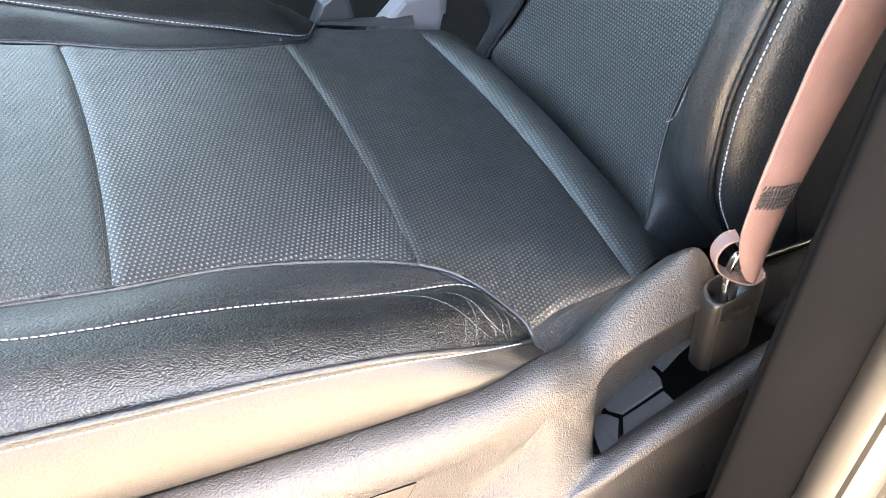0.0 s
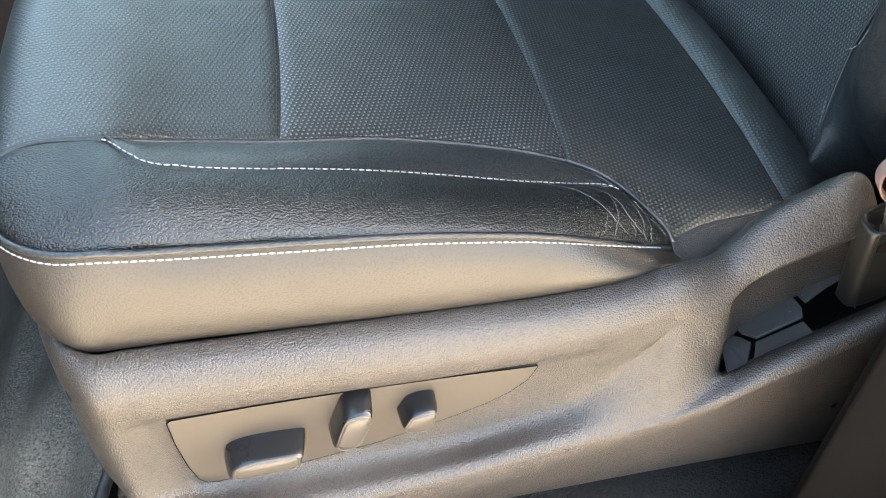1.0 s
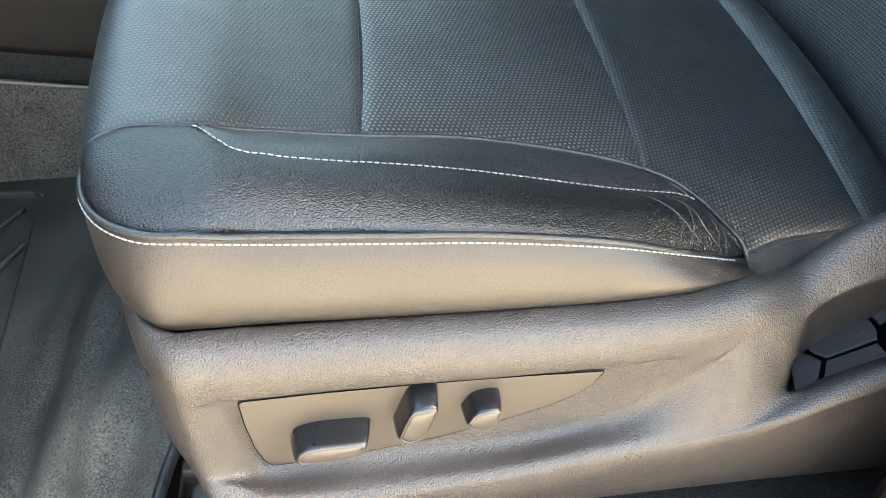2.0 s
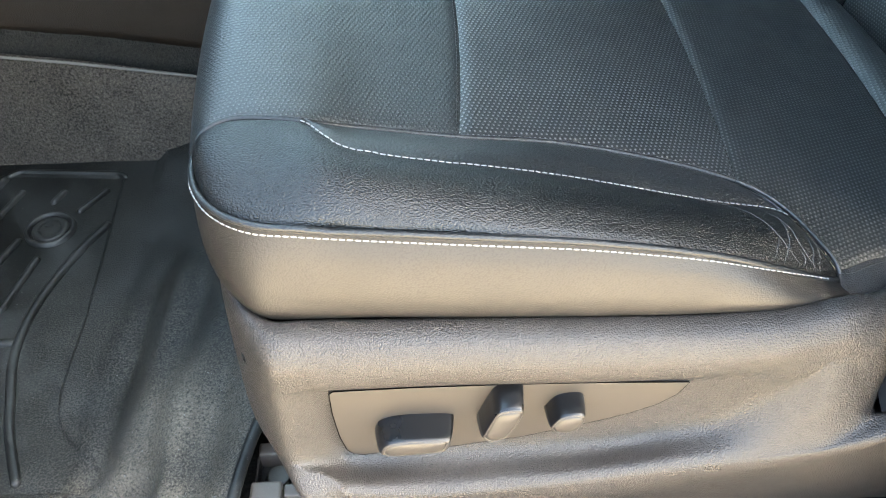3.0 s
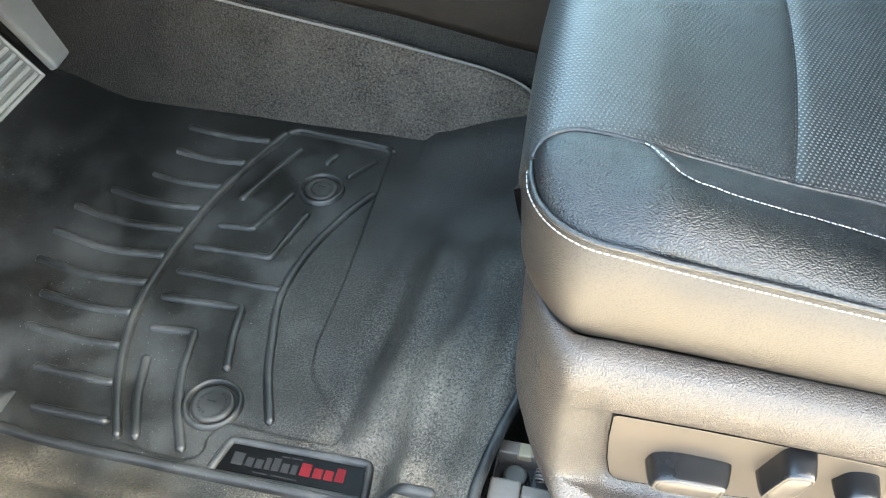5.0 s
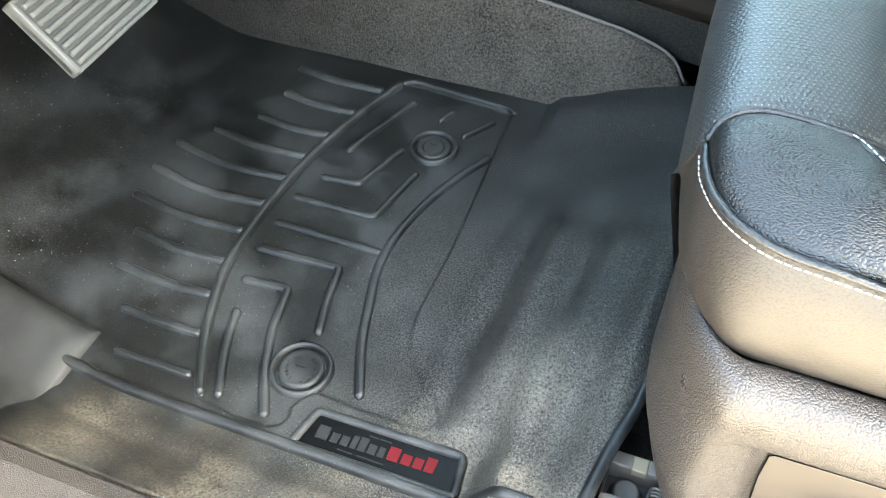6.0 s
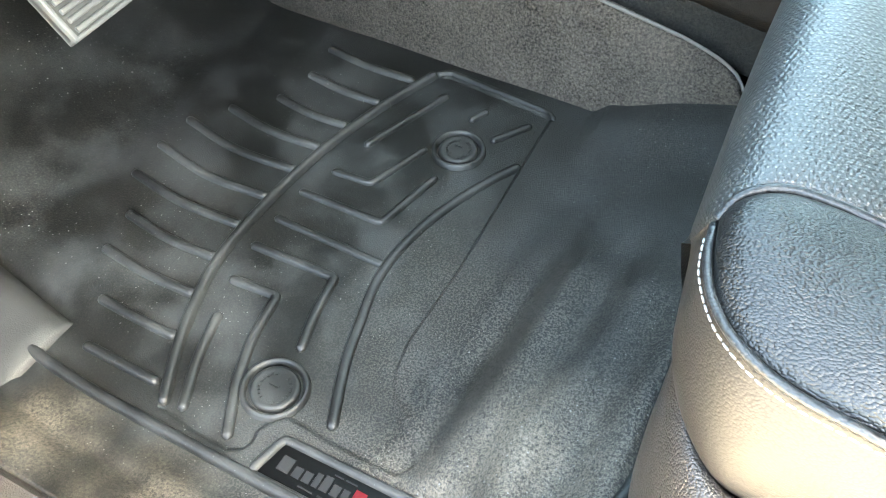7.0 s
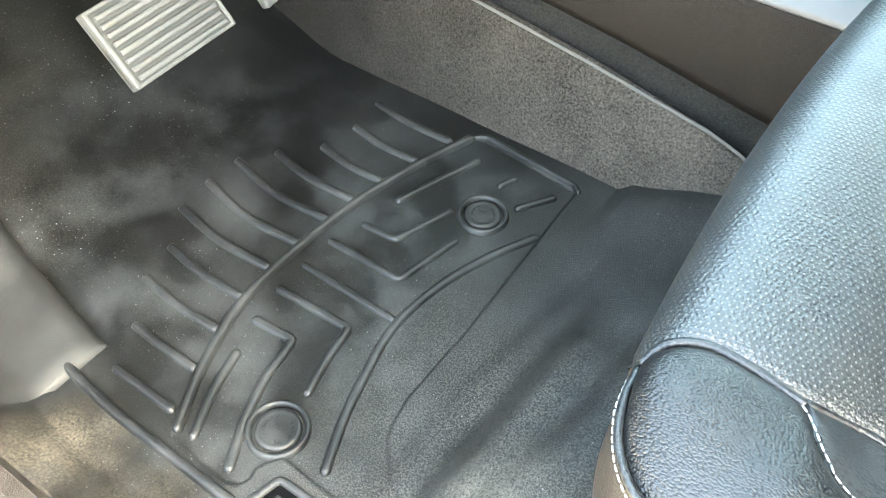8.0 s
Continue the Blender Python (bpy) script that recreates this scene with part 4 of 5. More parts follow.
        tube("edge_welt", turn(np.array(INNER[:5]) + (0, 0.0005, -0.0012)), 0.0022, SMOOTH, seat, n=60, sides=8)
        tube("edge_welt", turn(np.array(SEAM) + (0, 0, -0.0008)), 0.002, SMOOTH, seat, n=120, sides=8)
        tube("seam_welt", turn([(0.597, 0.039, 0.2565), (0.614, 0.031, 0.2515), (0.629, 0.0185, 0.2455), (0.64, -0.002, 0.2415), (0.647, -0.018, 0.2375), (0.649, -0.028, 0.231)]), 0.0016, PERFORATED, seat, n=50, sides=8)
        out = grid_normals(g)
        out *= np.sign((out * np.array((-0.2, 1 if flip else -1, 0.1))).sum(-1, keepdims=True))
        at = np.linspace(7.6, 9.0, 130)
        line = np.array([g[int(k), c] * (1 - k % 1) + g[int(k) + 1, c] * (k % 1) + out[int(k), c] * 0.0016 for c, k in enumerate(at)])[22:]
        stitching("stitching", line, seat, gap=0.0008, radius=0.00045)
    for near, middle in (((0.414, 0.048, 0.294), (0.4215, 0.2985)), ((0.5975, 0.039, 0.2555), (0.6015, 0.2595))):
        line = [(middle[0] + (near[0] - middle[0]) * w * w, MID + (MID - near[1]) * w, middle[1] + (near[2] - middle[1]) * w * w - 0.0004) for w in np.linspace(-0.98, 0.98, 21)]
        stitching("panel_stitching", line, seat, DARK_THREAD, 0.003, 0.0013, 0.00035, label="tonal grey stitching")
    flap_top = [(0.647, -0.022, 0.2345), (0.655, -0.021, 0.2335), (0.675, -0.013, 0.2325), (0.705, -0.007, 0.229), (0.745, -0.001, 0.2255)]
    flap_low = [(0.648, -0.043, 0.2265), (0.662, -0.047, 0.2265), (0.683, -0.042, 0.231), (0.71, -0.034, 0.236), (0.75, -0.028, 0.24)]
    for turn in (np.array, mirror):
        rows = [between(flap_top, flap_low, w, (0, 0, h)) for w, h in ((0, 0), (0.25, 0.001), (0.6, -0.002), (1.0, -0.012))]
        g = dense_grid(turn(rows), 24, 60)
        g[..., 2] += 0.0011 * np.sin(np.linspace(0, 22, 60))[None] * np.linspace(0, 1, 24)[:, None]
        surface("tuck_flap", g, FABRIC, seat, "grey cloth tuck with a sewn edge")
        stitching("tuck_stitching", turn(between(flap_top, flap_low, 0.16, (0, 0, 0.0012))), seat, DARK_THREAD, 0.0024, 0.0014, 0.0004, label="dark stitching")
    core = block("foam_core", (0.275, 0.0, 0.12), (0.8, 0.4, 0.2), DARK, seat, "dark hidden core", bevel=0.01)


def backrest(seat):
    lean = lambda z: 0.80 + 0.30 * (z - 0.215)  # noqa: E731
    heights = np.array([0.19, 0.2215, 0.253, 0.2835, 0.302, 0.3204, 0.3512, 0.3753, 0.42, 0.5, 0.62, 0.78])
    seam = np.interp(heights, [0.19, 0.2215, 0.253, 0.2835, 0.302, 0.3204, 0.3512, 0.3753, 0.5, 0.78], [0.058, 0.0644, 0.0774, 0.0862, 0.0878, 0.0886, 0.0876, 0.0862, 0.082, 0.08])
    rows = [[(lean(z) + 0.012 * (1 - ((y - MID) / 0.125) ** 2) + (0.01 if z < 0.2 else 0), y, z) for y in np.linspace(s - 0.001, 2 * MID - s + 0.001, 9)] for z, s in zip(heights, seam)]
    g = puffed(dense_grid(rows, 130, 60), (-1, 0, 0), (0, 0, 1, 1), 0.004, 0.01)
    surface("back_panel", g, PERFORATED_BACK, seat, "perforated black leather back panel", out=(-1, 0, 0), flat=(2, 1))
    edge = np.interp(heights, [0.19, 0.215, 0.2435, 0.26, 0.292, 0.312, 0.359, 0.392, 0.422, 0.52, 0.65, 0.8], [0.86, 0.838, 0.82, 0.803, 0.79, 0.787, 0.785, 0.791, 0.799, 0.826, 0.866, 0.91])
    for flip in (False, True):
        turn = mirror if flip else np.array
        face = [[(lean(z), s, z), (lean(z) - 0.009, s - 0.014, z), (xs - 0.004, 0.034, z), (xs - 0.006, 0.014, z), (xs, 0.0, z)] for z, xs, s in zip(heights, edge, seam)]
        g = puffed(dense_grid(turn(face), 110, 44), (-1, 0, 0), (0, 0, 1, 1), 0.003, 0.008)
        surface("back_bolster", g, SMOOTH, seat, "smooth black leather back bolster", out=(-1, 0, 0))
        side = [[(xs, 0.0, z), (xs + 0.012, -0.014, z), (xs + 0.04, -0.026, z), (xs + 0.09, -0.03, z), (xs + 0.17, -0.026, z)] for z, xs in zip(heights, edge)]
        g = puffed(dense_grid(turn(side), 110, 44), (0, 1 if flip else -1, 0), (0, 0, 1, 0), 0.003, 0.008)
        surface("back_side", g, SMOOTH, seat, "black leather side of the backrest", out=(0, 1 if flip else -1, 0))
        tube("back_piping", turn([(xs, 0.0, z) for z, xs in zip(heights, edge)]), 0.002, LEATHER, seat, n=110, sides=8, hint=(1, 0, 0))
        tube("back_welt", turn([(lean(z) - 0.0015, s - 0.001, z) for z, s in zip(heights, seam)]), 0.0017, SMOOTH, seat, n=110, sides=8, hint=(1, 0, 0))
        stitching("stitching", turn([(xs + 0.0015, -0.0075, z) for z, xs in zip(heights, edge)]), seat, radius=0.00055)
        hook = [(0.2845, 0.0855), (0.288, 0.0815), (0.2945, 0.0792), (0.302, 0.0793), (0.3188, 0.0808), (0.341, 0.0825), (0.3753, 0.083), (0.42, 0.0815), (0.5, 0.078), (0.62, 0.0765), (0.78, 0.076)]
        stitching("stitching", turn([(lean(z) - 0.0052, y, z) for z, y in hook]), seat)
        for dx in (0.05, 0.062):
            tube("side_seam", turn([(xs + dx + 0.1 * (z - 0.3), -0.0268, z) for z, xs in zip(heights[1:], edge[1:])]), 0.0012, LEATHER, seat, "raised seam on the backrest side", 60, 6, hint=(1, 0, 0))
    # Black leather here puts the pillar's shade into the cover's colour.
    cover = np.array([[(x, -0.047 + 0.006 * w * w - 0.004 * math.sin(math.pi * w), 0.16 + (0.0945 + 0.03 * (x - 0.8)) * w) for w in np.linspace(0, 1, 10)] for x in np.linspace(0.785, 0.96, 24)])
    surface("recliner_cover", cover, LEATHER, seat, "grained recliner cover, pillar shade in its dark colour", thick=0.004, out=(0, -1, 0))
    tube("cover_edge", [(x, -0.043, 0.2555 + 0.03 * (x - 0.8)) for x in np.linspace(0.788, 0.96, 8)], 0.0012, SHADE_BLACK, seat, "dark rolled edge of the cover", 30, 8)
    plate("back_shell", [(0.87, 0.14), (1.02, 0.16), (1.1, 0.8), (1.0, 0.85)], "y", 0.0, 0.4, DARK, seat, "dark plastic back shell", 0.01)


SHIELD = []


def station(x, *profile, inset=0.0):
    SHIELD.append([(x + 0.28 * max(0.0, 0.15 - z) * (1 if x < 0.34 else 0), y + inset, z) for y, z in profile])


def shield_grid():
    low = lambda z: ((-0.099, z), (-0.0965, z - 0.024), (-0.085, 0.06), (-0.06, 0.04))  # noqa: E731
    nose = ((-0.046, 0.238), (-0.055, 0.2475), (-0.064, 0.247), (-0.0725, 0.236), (-0.0755, 0.214), (-0.077, 0.195), (-0.079, 0.15), (-0.082, 0.138))
    nose_low = ((-0.085, 0.125), (-0.085, 0.1), (-0.078, 0.06), (-0.06, 0.04))
    station(0.263, *nose, *nose_low, inset=0.09)
    station(0.266, *nose, *nose_low, inset=0.06)
    station(0.274, *nose, *nose_low, inset=0.034)
    station(0.286, *nose, *nose_low, inset=0.012)
    station(0.301, (-0.05, 0.24), (-0.057, 0.247), (-0.069, 0.245), (-0.078, 0.232), (-0.079, 0.212), (-0.079, 0.197), (-0.082, 0.147), (-0.087, 0.136), *low(0.122))
    station(0.319, (-0.05, 0.239), (-0.057, 0.246), (-0.07, 0.2435), (-0.0785, 0.23), (-0.079, 0.211), (-0.0765, 0.2005), (-0.077, 0.137), (-0.0905, 0.1315), *low(0.12))
    station(0.327, (-0.05, 0.239), (-0.057, 0.2455), (-0.07, 0.2425), (-0.0785, 0.229), (-0.079, 0.21), (-0.0715, 0.2005), (-0.0715, 0.13), (-0.094, 0.128), *low(0.117))
    station(0.34, (-0.05, 0.239), (-0.057, 0.245), (-0.07, 0.242), (-0.0785, 0.228), (-0.0788, 0.2095), (-0.0708, 0.2003), (-0.0708, 0.129), (-0.094, 0.1245), *low(0.1135))
    station(0.36, (-0.05, 0.238), (-0.057, 0.244), (-0.07, 0.241), (-0.0785, 0.227), (-0.0785, 0.209), (-0.0705, 0.2), (-0.0705, 0.128), (-0.094, 0.122), *low(0.111))
    station(0.40, (-0.05, 0.236), (-0.057, 0.2425), (-0.07, 0.239), (-0.0785, 0.225), (-0.078, 0.208), (-0.0705, 0.2), (-0.0705, 0.1315), (-0.094, 0.1205), *low(0.11))
    station(0.48, (-0.05, 0.233), (-0.057, 0.239), (-0.07, 0.236), (-0.0785, 0.222), (-0.078, 0.205), (-0.0705, 0.1965), (-0.0722, 0.134), (-0.094, 0.127), *low(0.116))
    station(0.512, (-0.05, 0.232), (-0.057, 0.238), (-0.07, 0.2345), (-0.0783, 0.2205), (-0.0778, 0.204), (-0.0706, 0.1955), (-0.073, 0.1365), (-0.094, 0.132), *low(0.121))
    station(0.535, (-0.05, 0.2315), (-0.057, 0.237), (-0.07, 0.2335), (-0.078, 0.2195), (-0.0776, 0.2035), (-0.0708, 0.1945), (-0.0734, 0.141), (-0.094, 0.136), *low(0.125))
    station(0.552, (-0.05, 0.231), (-0.057, 0.2365), (-0.07, 0.233), (-0.078, 0.219), (-0.0775, 0.203), (-0.0715, 0.194), (-0.0742, 0.146), (-0.094, 0.139), *low(0.128))
    station(0.575, (-0.05, 0.232), (-0.057, 0.2375), (-0.0695, 0.2345), (-0.0775, 0.2215), (-0.0776, 0.206), (-0.0748, 0.196), (-0.0758, 0.154), (-0.094, 0.143), *low(0.132))
    station(0.60, (-0.05, 0.233), (-0.057, 0.239), (-0.069, 0.236), (-0.077, 0.224), (-0.0775, 0.21), (-0.0768, 0.199), (-0.077, 0.1725), (-0.094, 0.147), *low(0.136))
    station(0.62, (-0.048, 0.2345), (-0.055, 0.241), (-0.0665, 0.239), (-0.0748, 0.2275), (-0.0765, 0.2145), (-0.077, 0.204), (-0.0773, 0.19), (-0.0935, 0.1525), *low(0.1415))
    station(0.64, (-0.046, 0.236), (-0.053, 0.2435), (-0.064, 0.2425), (-0.072, 0.233), (-0.0745, 0.226), (-0.0757, 0.2195), (-0.0768, 0.2095), (-0.093, 0.158), *low(0.147))
    station(0.669, (-0.036, 0.228), (-0.046, 0.2395), (-0.056, 0.2405), (-0.065, 0.233), (-0.07, 0.224), (-0.0725, 0.214), (-0.079, 0.172), (-0.087, 0.165), *low(0.16))
    station(0.684, (-0.034, 0.24), (-0.045, 0.253), (-0.053, 0.252), (-0.061, 0.243), (-0.0655, 0.23), (-0.057, 0.219), (-0.064, 0.15), (-0.0855, 0.171), *low(0.168))
    station(0.70, (-0.033, 0.256), (-0.045, 0.268), (-0.053, 0.264), (-0.061, 0.252), (-0.0655, 0.24), (-0.048, 0.226), (-0.056, 0.15), (-0.0855, 0.18), *low(0.176))
    station(0.726, (-0.033, 0.271), (-0.045, 0.283), (-0.053, 0.278), (-0.06, 0.264), (-0.065, 0.249), (-0.044, 0.232), (-0.053, 0.155), (-0.0855, 0.193), *low(0.188))
    station(0.742, (-0.033, 0.277), (-0.044, 0.29), (-0.052, 0.285), (-0.059, 0.268), (-0.063, 0.252), (-0.042, 0.236), (-0.051, 0.16), (-0.0855, 0.201), *low(0.196))
    station(0.763, (-0.028, 0.262), (-0.038, 0.272), (-0.046, 0.268), (-0.053, 0.258), (-0.057, 0.25), (-0.042, 0.238), (-0.05, 0.166), (-0.0855, 0.212), *low(0.207))
    station(0.79, (-0.026, 0.215), (-0.033, 0.222), (-0.04, 0.225), (-0.046, 0.224), (-0.05, 0.22), (-0.047, 0.214), (-0.055, 0.17), (-0.0845, 0.225), *low(0.22))
    station(0.815, (-0.03, 0.19), (-0.035, 0.193), (-0.041, 0.194), (-0.046, 0.193), (-0.05, 0.191), (-0.052, 0.188), (-0.06, 0.18), (-0.084, 0.233), *low(0.226))
    station(0.835, (-0.03, 0.19), (-0.035, 0.195), (-0.041, 0.2), (-0.048, 0.212), (-0.056, 0.226), (-0.064, 0.234), (-0.074, 0.238), (-0.084, 0.238), *low(0.23))
    station(0.87, (-0.03, 0.19), (-0.035, 0.195), (-0.041, 0.2), (-0.048, 0.212), (-0.056, 0.226), (-0.064, 0.234), (-0.074, 0.237), (-0.084, 0.236), *low(0.228))
    return dense_grid(SHIELD, 240, 130)


def knob(name, outline, y0, y1, parent, label):
    """A switch: a tapered dark body and a flat face made paler for ground light, from an outline in x and z."""
    base = np.array(outline, float)
    k = 40
    ring = glide(np.vstack([base, base[:1]]), k + 1)[:-1]
    mid = ring.mean(0)
    def lathe(nm, steps, material, parent_thing, lab):
        verts = [((mid + (p - mid) * s)[0], y, (mid + (p - mid) * s)[1]) for s, y in steps for p in ring]
        faces = [(i * k + j, i * k + (j + 1) % k, (i + 1) * k + (j + 1) % k, (i + 1) * k + j) for i in range(len(steps) - 1) for j in range(k)]
        faces.append(tuple((len(steps) - 1) * k + j for j in range(k)))
        return under(link_mesh(nm, verts, faces, material), parent_thing, lab)
    d = y1 - y0
    body = lathe(name, [(1.0, y0), (1.01, y0 + 0.1 * d), (0.985, y0 + 0.4 * d), (0.945, y0 + 0.7 * d), (0.9, y0 + 0.9 * d), (0.86, y0 + 0.985 * d), (0.835, y1)], KNOB, parent, label)
    lathe("face", [(0.86, y0 + 0.97 * d), (0.845, y1 - 0.0002), (0.8, y1 - 0.0006), (0.775, y1 - 0.0005), (0.765, y1 + 0.0001), (0.75, y1 - 0.0006), (0.6, y1 - 0.0012), (0.2, y1 - 0.0015)], KNOB_LIT, body, "satin face with an inset line, ground light in its colour")


def seat_side(seat):
    shield = surface("side_shield", shield_grid(), TRIM, seat, "grained plastic seat side shield", thick=0.003, out=(0, -1, 0.5))
    outline = [(0.331, 0.1965), (0.3335, 0.1987), (0.38, 0.1993), (0.44, 0.1983), (0.5, 0.1958), (0.5505, 0.1925), (0.545, 0.1805), (0.534, 0.1705), (0.518, 0.1622), (0.5, 0.1555), (0.45, 0.1405), (0.40, 0.1322), (0.347, 0.128), (0.341, 0.1292), (0.337, 0.134), (0.3335, 0.15), (0.3312, 0.175)]
    wider = [(0.44 + (x - 0.44) * 1.004, 0.165 + (z - 0.165) * 1.014) for x, z in outline]
    # The gap's shade is drawn solid: a dark plate and a black tube.
    plate("panel_gap", wider, "y", -0.0713, -0.069, DARK, seat, "dark shadow gap round the switch panel", 0)
    rim = [(a[0] + (b[0] - a[0]) * k / 12, -0.0724, a[1] + (b[1] - a[1]) * k / 12) for a, b in zip(outline, outline[1:] + outline[:1]) for k in range(12)]
    tube("panel_seam", rim + rim[:1], 0.0004, SHADE_BLACK, seat, "thin black tube drawn as gap shade round the switch panel", 300, 6, hint=(0, 1, 0))
    panel = plate("switch_panel", outline, "y", -0.0728, -0.0695, PANEL, seat, "satin plastic switch panel", 0.0006)
    knob("seat_switch", [(0.3565, 0.158), (0.36, 0.167), (0.371, 0.1715), (0.388, 0.172), (0.404, 0.1705), (0.4055, 0.166), (0.402, 0.157), (0.385, 0.1545), (0.362, 0.154)], -0.072, -0.0915, panel, "dark flat seat slide switch")
    knob("seat_switch", [(0.4205, 0.168), (0.4265, 0.187), (0.432, 0.198), (0.445, 0.2), (0.4475, 0.194), (0.443, 0.178), (0.436, 0.1645), (0.426, 0.162)], -0.072, -0.0905, panel, "dark upright recline switch")
    knob("seat_switch", [(0.4625, 0.174), (0.468, 0.184), (0.475, 0.1875), (0.484, 0.187), (0.486, 0.181), (0.4815, 0.169), (0.474, 0.166), (0.466, 0.168)], -0.072, -0.0885, panel, "small dark lumbar switch")


def pocket(seat):
    """The flaps and the black sheet that draws the shade round the belt anchor in the side shield."""
    up = Vector((-0.41, 0.157, 0.899))
    def leaf(name, corners, lift, material, label):
        bm = bmesh.new()
        top = [bm.verts.new(Vector(c) + up * lift) for c in corners]
        low = [bm.verts.new(Vector(c) + up * (lift - 0.0025)) for c in corners]
        bm.faces.new(top)
        bm.faces.new(low[::-1])
        for i in range(len(corners)):
            j = (i + 1) % len(corners)
            bm.faces.new((top[i], low[i], low[j], top[j]))
        bmesh.ops.recalc_face_normals(bm, faces=bm.faces[:])
        bmesh.ops.bevel(bm, geom=[e for e in bm.edges if e.verts[0] in top and e.verts[1] in top], offset=0.0006, segments=2, profile=0.5, affect="EDGES")
        part(name, bm, material, seat, label, smooth=False)
    # A flat black sheet gives the pocket its depth of shade.
    leaf("pocket_shade", [(0.68, -0.0825, 0.1632), (0.732, -0.084, 0.1865), (0.767, -0.083, 0.2025), (0.812, -0.078, 0.222), (0.806, -0.04, 0.212), (0.777, -0.034, 0.199), (0.7, -0.042, 0.166)], -0.0008, SHADE_BLACK, "black sheet drawn as the shade round the anchor")
    leaf("pocket_flap", [(0.697, -0.042, 0.165), (0.736, -0.042, 0.182), (0.737, -0.05, 0.183), (0.736, -0.057, 0.185), (0.7335, -0.0635, 0.184), (0.7035, -0.0645, 0.171), (0.6985, -0.0565, 0.167)], 0.001, SLOT, "dusty grey plastic flap")
    leaf("pocket_flap", [(0.702, -0.0675, 0.171), (0.732, -0.067, 0.184), (0.733, -0.084, 0.187), (0.71, -0.0855, 0.177), (0.692, -0.0855, 0.169)], 0.001, SLOT, "dusty grey plastic flap")
    leaf("pocket_flap", [(0.6965, -0.0585, 0.1665), (0.7, -0.066, 0.169), (0.691, -0.08, 0.168), (0.688, -0.0845, 0.168), (0.677, -0.0825, 0.1628), (0.686, -0.05, 0.162)], 0.001, SLOT, "dusty grey plastic flap")
    leaf("pocket_flap", [(0.7395, -0.044, 0.184), (0.777, -0.034, 0.2), (0.775, -0.045, 0.1995), (0.756, -0.048, 0.192), (0.74, -0.053, 0.186)], 0.001, SLOT, "dusty grey plastic flap")


def belt_anchor():
    belt = thing("seat_belt", (0.76, -0.065, 0.2), "taupe woven seat belt looped through a steel anchor ring", "seat belt")
    axis = np.array([(0.783, -0.060, 0.165), (0.778, -0.061, 0.19), (0.767, -0.065, 0.245), (0.7625, -0.0668, 0.272)])
    p = even(axis, 24)
    t, side, up = frames_along(p, (0, 1, 0))
    k = 36
    rings = [(i, 0.94 if i < 5 else (1.06 if i == 5 else 1.0), 0.0) for i in range(24)]
    rings += [(23, 0.985, 0.0016), (23, 0.93, 0.0024), (23, 0.87, 0.0018), (23, 0.83, -0.001), (23, 0.8, -0.016)]
    verts = []
    for i, s, h in rings:
        for j in range(k):
            a = 2 * math.pi * j / k
            cx, cy = math.copysign(abs(math.cos(a)) ** 0.55, math.cos(a)), math.copysign(abs(math.sin(a)) ** 0.55, math.sin(a))
            verts.append(p[i] + t[i] * (h - 0.004 * cx * (i / 23.0)) + (0.0195 - 0.012 * (1 - s)) * s * cx * side[i] + 0.0108 * s * cy * up[i])
    last = len(rings) - 1
    faces = [(i * k + j, i * k + (j + 1) % k, (i + 1) * k + (j + 1) % k, (i + 1) * k + j) for i in range(last) for j in range(k)] + [tuple(last * k + j for j in range(k))]
    sleeve = under(link_mesh("sleeve", verts, faces, SLEEVE), belt, "black rubber buckle sleeve")
    tube("mould_line", [p[i] + 0.0196 * 0.8 * side[i] * 1.0 - 0.0106 * up[i] for i in (6, 10, 15, 19, 23)], 0.0005, SLEEVE, sleeve, "fine moulding line", 20, 6, hint=(0, 1, 0))
    ring = [(0.7594, -0.069, 0.2526), (0.7543, -0.069, 0.2694), (0.752, -0.069, 0.2868), (0.7532, -0.069, 0.2987), (0.7574, -0.069, 0.3006), (0.7596, -0.069, 0.2864), (0.7617, -0.069, 0.2691), (0.7653, -0.069, 0.2493)]
    tube("steel_ring", ring, 0.0015, CHROME, belt, "bent steel anchor ring", 60, 8, 1.9, hint=(0, 1, 0))
    spine = [(0.7575, -0.0805, 0.2905), (0.7535, -0.082, 0.302), (0.749, -0.084, 0.316), (0.745, -0.086, 0.333), (0.743, -0.0885, 0.3542), (0.7435, -0.0905, 0.378), (0.749, -0.091, 0.42), (0.756, -0.092, 0.465), (0.775, -0.1, 0.56), (0.82, -0.115, 0.8)]
    half = [(0.004, 0.001, -0.0015), (0.0088, 0.001, -0.003), (0.0118, 0.0005, -0.004), (0.013, 0.0, -0.004), (0.0138, 0.0, -0.003), (0.0155, 0.0, -0.002), (0.0175, 0.0, -0.002), (0.0185, 0.0, -0.002), (0.02, 0.0, -0.002), (0.022, 0.0, -0.002)]
    cup = [0.004, 0.005, 0.0045, 0.0035, 0.0025, 0.002, 0.0018, 0.0018, 0.0018, 0.0018]
    rows = [[np.array(c) + np.array(h) * w + np.array((0, -b * (1 - w * w), 0)) for w in (-1, -0.5, 0, 0.5, 1)] for c, h, b in zip(spine, half, cup)]
    g = dense_grid(rows, 160, 26)
    surface("webbing", g, BELT, belt, "taupe woven webbing", thick=0.0013, out=(0, -1, 0))
    loop = [(0.7455, -0.074, 0.322), (0.7385, -0.072, 0.3195), (0.734, -0.071, 0.3104), (0.7375, -0.0715, 0.299), (0.748, -0.073, 0.289), (0.7605, -0.076, 0.2825), (0.7665, -0.079, 0.285), (0.767, -0.081, 0.2945)]
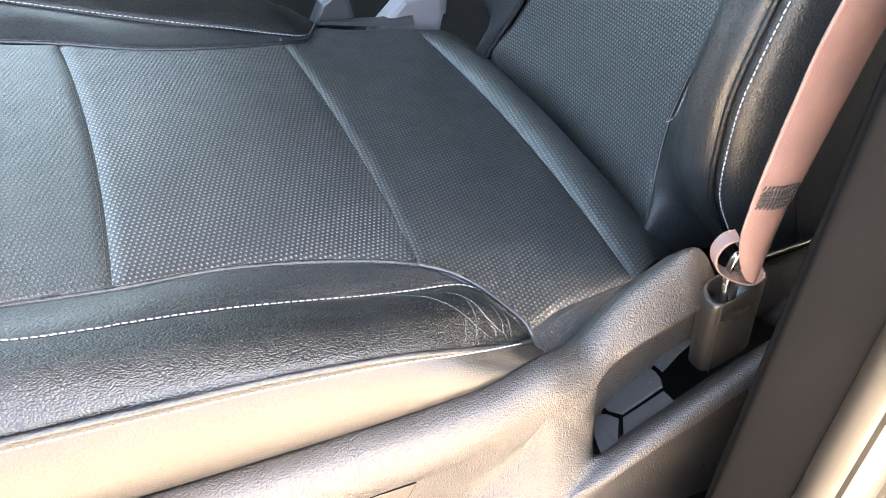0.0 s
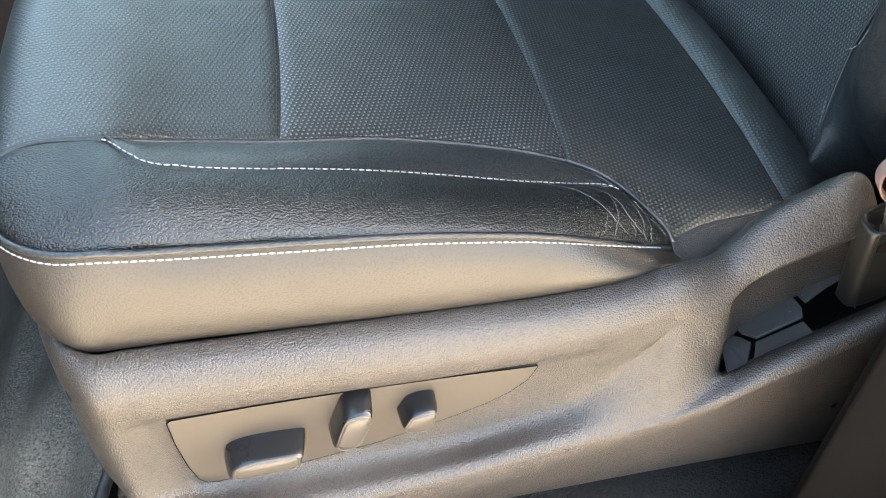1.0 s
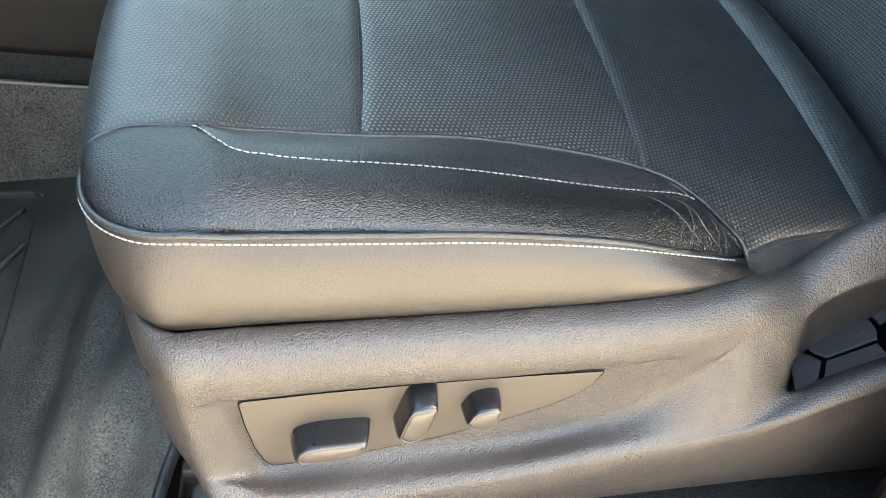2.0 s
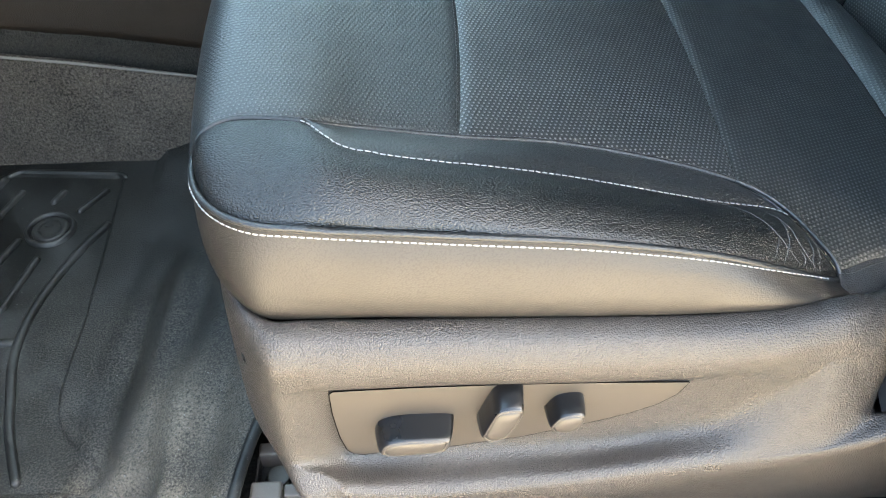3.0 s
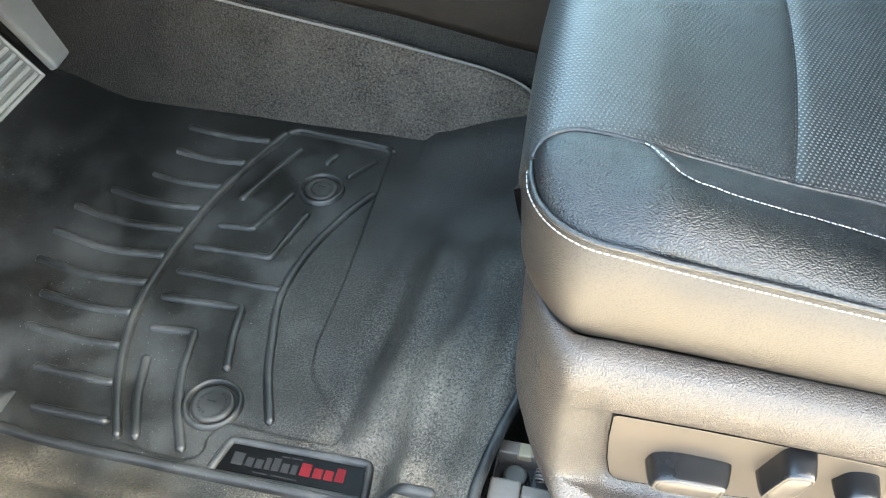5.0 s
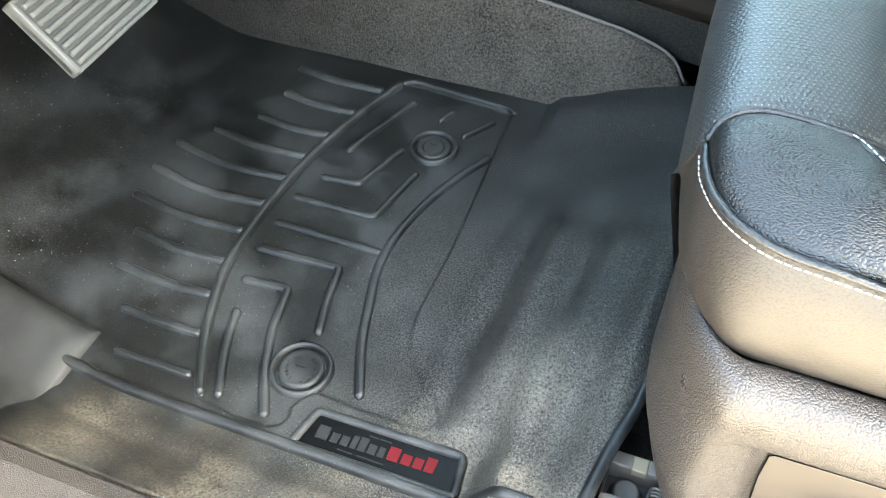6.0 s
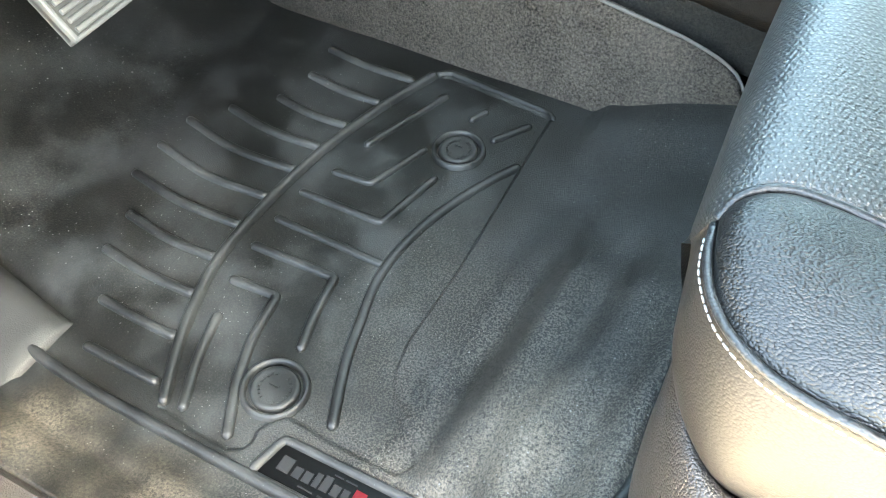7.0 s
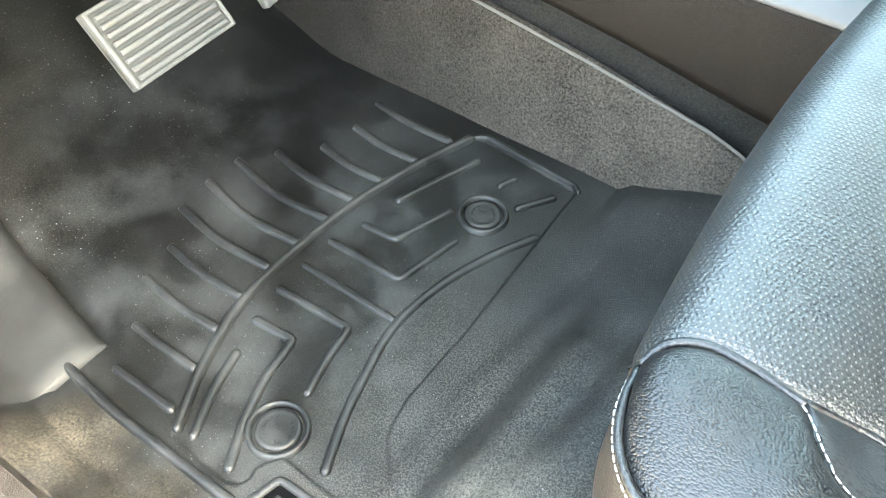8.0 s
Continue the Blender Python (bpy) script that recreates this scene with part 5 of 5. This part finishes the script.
    rows = [[np.array(q) + np.array((0.002, 0.006, 0.0)) * w for w in (-0.4, 0.1, 0.6, 1.1)] for q in loop]
    surface("webbing_loop", dense_grid(rows, 60, 14), BELT, belt, "folded webbing loop round the ring", thick=0.0014, out=(-1, 0, 0))
    # sewn patch of dark thread
    verts, faces = [], []
    for i in range(9):
        for j in range(11):
            u, v = 0.455 + 0.0085 * i , 0.1 + 0.075 * j + 0.02 * (i % 2)
            a, b = g[int(u * 159), min(25, int(v * 25))], g[int((u + 0.012) * 159), min(25, int((v + 0.045) * 25))]
            mid = (a + b) / 2 + np.array((0, -0.0007, 0))
            way = (b - a) / (np.linalg.norm(b - a) + 1e-9)
            q = np.array([mid - way * 0.0013, mid, mid + way * 0.0013])
            vv, ff = swept(q, round_profile(0.00045, 0.00035, 6), (0, 1, 0))
            faces += [tuple(k + len(verts) for k in f) for f in ff]
            verts += list(vv)
    under(link_mesh("sewn_patch", verts, faces, DARK_THREAD), belt, "dark sewn stitch block")


def far_buckle():
    k = thing("belt_buckle", (0.75, 0.43, 0.18), "grey plastic belt buckle beside the seat cushion", "belt buckle")
    plate("housing", [(0.702, 0.17), (0.7025, 0.214), (0.72, 0.232), (0.738, 0.25), (0.782, 0.255), (0.784, 0.225), (0.778, 0.195), (0.775, 0.17)], "y", 0.412, 0.436, GREY, k, "pale grey housing", 0.006)
    block("button", (0.776, 0.418, 0.222), (0.789, 0.434, 0.24), SILVER, k, "pale release button", 0.003)
    plate("stalk", [(0.715, 0.03), (0.755, 0.03), (0.765, 0.175), (0.71, 0.175)], "y", 0.42, 0.432, DARK, k, "black stalk", 0.002)
    plate("cover", [(0.648, 0.16), (0.65, 0.225), (0.66, 0.246), (0.678, 0.258), (0.69, 0.244), (0.697, 0.215), (0.695, 0.16)], "y", 0.438, 0.456, SLOT, k, "dark side cover", 0.004)


def pillar():
    rounded = lambda pts: [tuple(p) for p in glide(pts, 30)]  # noqa: E731
    trim = plate("pillar_trim", rounded([(0.81, -0.085), (0.745, -0.122), (0.709, -0.143), (0.704, -0.149), (0.71, -0.154), (0.76, -0.157), (0.775, -0.156)]) + [(0.83, -0.1)], "z", -0.02, 1.02, PILLAR, None, bevel=0)
    for poly in trim.data.polygons:
        poly.use_smooth = len(poly.vertices) == 4
    tagged(trim, "dark brown cloth-textured trim of the door pillar", "pillar", kind="structure")
    seal = tube("door_seal", [(0.783, -0.16, -0.02), (0.783, -0.16, 0.3), (0.788, -0.158, 1.02)], 0.0125, SEAL, None, n=30, sides=16, hint=(0, 1, 0))
    tagged(seal, "black rubber door seal along the pillar", "door seal", kind="structure")
    body = plate("pillar_body", [(0.80, -0.155), (0.803, -0.168), (0.835, -0.172), (0.84, -0.182), (0.9, -0.186), (0.98, -0.2), (0.98, -0.155)], "z", -0.4, 1.02, PAINT, None, bevel=0.001)
    tagged(body, "pale painted door pillar in warm light", "pillar", kind="structure")
    red = plate("body_edge", [(0.868, -0.187), (0.872, -0.2), (0.98, -0.215), (0.98, -0.2)], "z", -0.4, 0.9, RED, None, bevel=0.001)
    tagged(red, "red painted outer edge of the pillar", "pillar", kind="structure")


def coil(name, centre, radius, wire, turns, length, material, parent, label=""):
    """A short spring lying across the rail."""
    p = [(centre[0] + radius * math.cos(a), centre[1] - length / 2 + length * a / (2 * math.pi * turns), centre[2] + radius * math.sin(a)) for a in np.linspace(0, 2 * math.pi * turns, turns * 14)]
    return tube(name, p, wire, material, parent, label, turns * 16, 6)


def rails():
    for y in (0.0, 0.43):
        rail = thing("seat_rail", (0.5, y - 0.03, 0.03), "dusty steel seat rail bolted to the floor, with greasy dirt", "seat rail", "seat rails")
        block("lower_rail", (0.257, y - 0.06, 0.012), (0.86, y - 0.001, 0.018), DARK, rail, "dark greasy lower rail", bevel=0.0015)
        block("front_bracket", (0.257, y - 0.061, 0.017), (0.2805, y - 0.0405, 0.0455), CAST, rail, "pale tan end bracket", bevel=0.0022)
        block("rail_flange", (0.2812, y - 0.0515, 0.016), (0.86, y - 0.0405, 0.0405), CAST, rail, "pale tan rail flange", bevel=0.0016)
        block("rail_slot", (0.2825, y - 0.0535, 0.018), (0.86, y - 0.0505, 0.0345), DARK, rail, "dark slot along the flange", bevel=0.0005)
        block("outer_rail", (0.2815, y - 0.0605, 0.016), (0.86, y - 0.053, 0.032), RAIL, rail, "grey steel outer rail", bevel=0.0012)
        block("end_plate", (0.2585, y - 0.013, 0.016), (0.31, y - 0.0015, 0.0365), CAST, rail, "pale end plate", bevel=0.0015)
        block("guide_tab", (0.2735, y - 0.0145, 0.03), (0.285, y - 0.0025, 0.0378), BRASS, rail, "yellowish plastic guide tab", bevel=0.0012)
        block("end_wall", (0.2575, y - 0.0405, 0.016), (0.2592, y - 0.012, 0.0325), RAIL, rail, "thin steel end wall", bevel=0.0005)
        block("upper_rail", (0.312, y - 0.04, 0.018), (0.82, y - 0.014, 0.058), DARK, rail, "dark greasy upper rail", bevel=0.003)
        plate("bolt", [(0.2745 + 0.0095 * math.cos(a), y - 0.0265 + 0.0095 * math.sin(a)) for a in np.linspace(0, 2 * math.pi, 20, endpoint=False)], "z", 0.016, 0.0285, RAIL, rail, "dirty round bolt head", 0.002)
        tube("washer", [(0.2745, y - 0.0265, 0.016), (0.2745, y - 0.0265, 0.0205)], 0.0125, DARK, rail, "greasy washer", 3, 20, hint=(1, 0, 0))
        block("slider", (0.2875, y - 0.037, 0.016), (0.311, y - 0.0155, 0.027), DARK, rail, "dark greasy slider", bevel=0.004)
        coil("spring", (0.2945, y - 0.0245, 0.031), 0.0038, 0.0011, 4, 0.011, CAST, rail, "pale coil spring")


SEAT = thing("driver_seat", (0.5, 0.2, 0.03), "black leather power driver seat with perforated panels and white stitching", "car seat")
cushion(SEAT)
backrest(SEAT)
seat_side(SEAT)
pocket(SEAT)
belt_anchor()
far_buckle()
pillar()
rails()
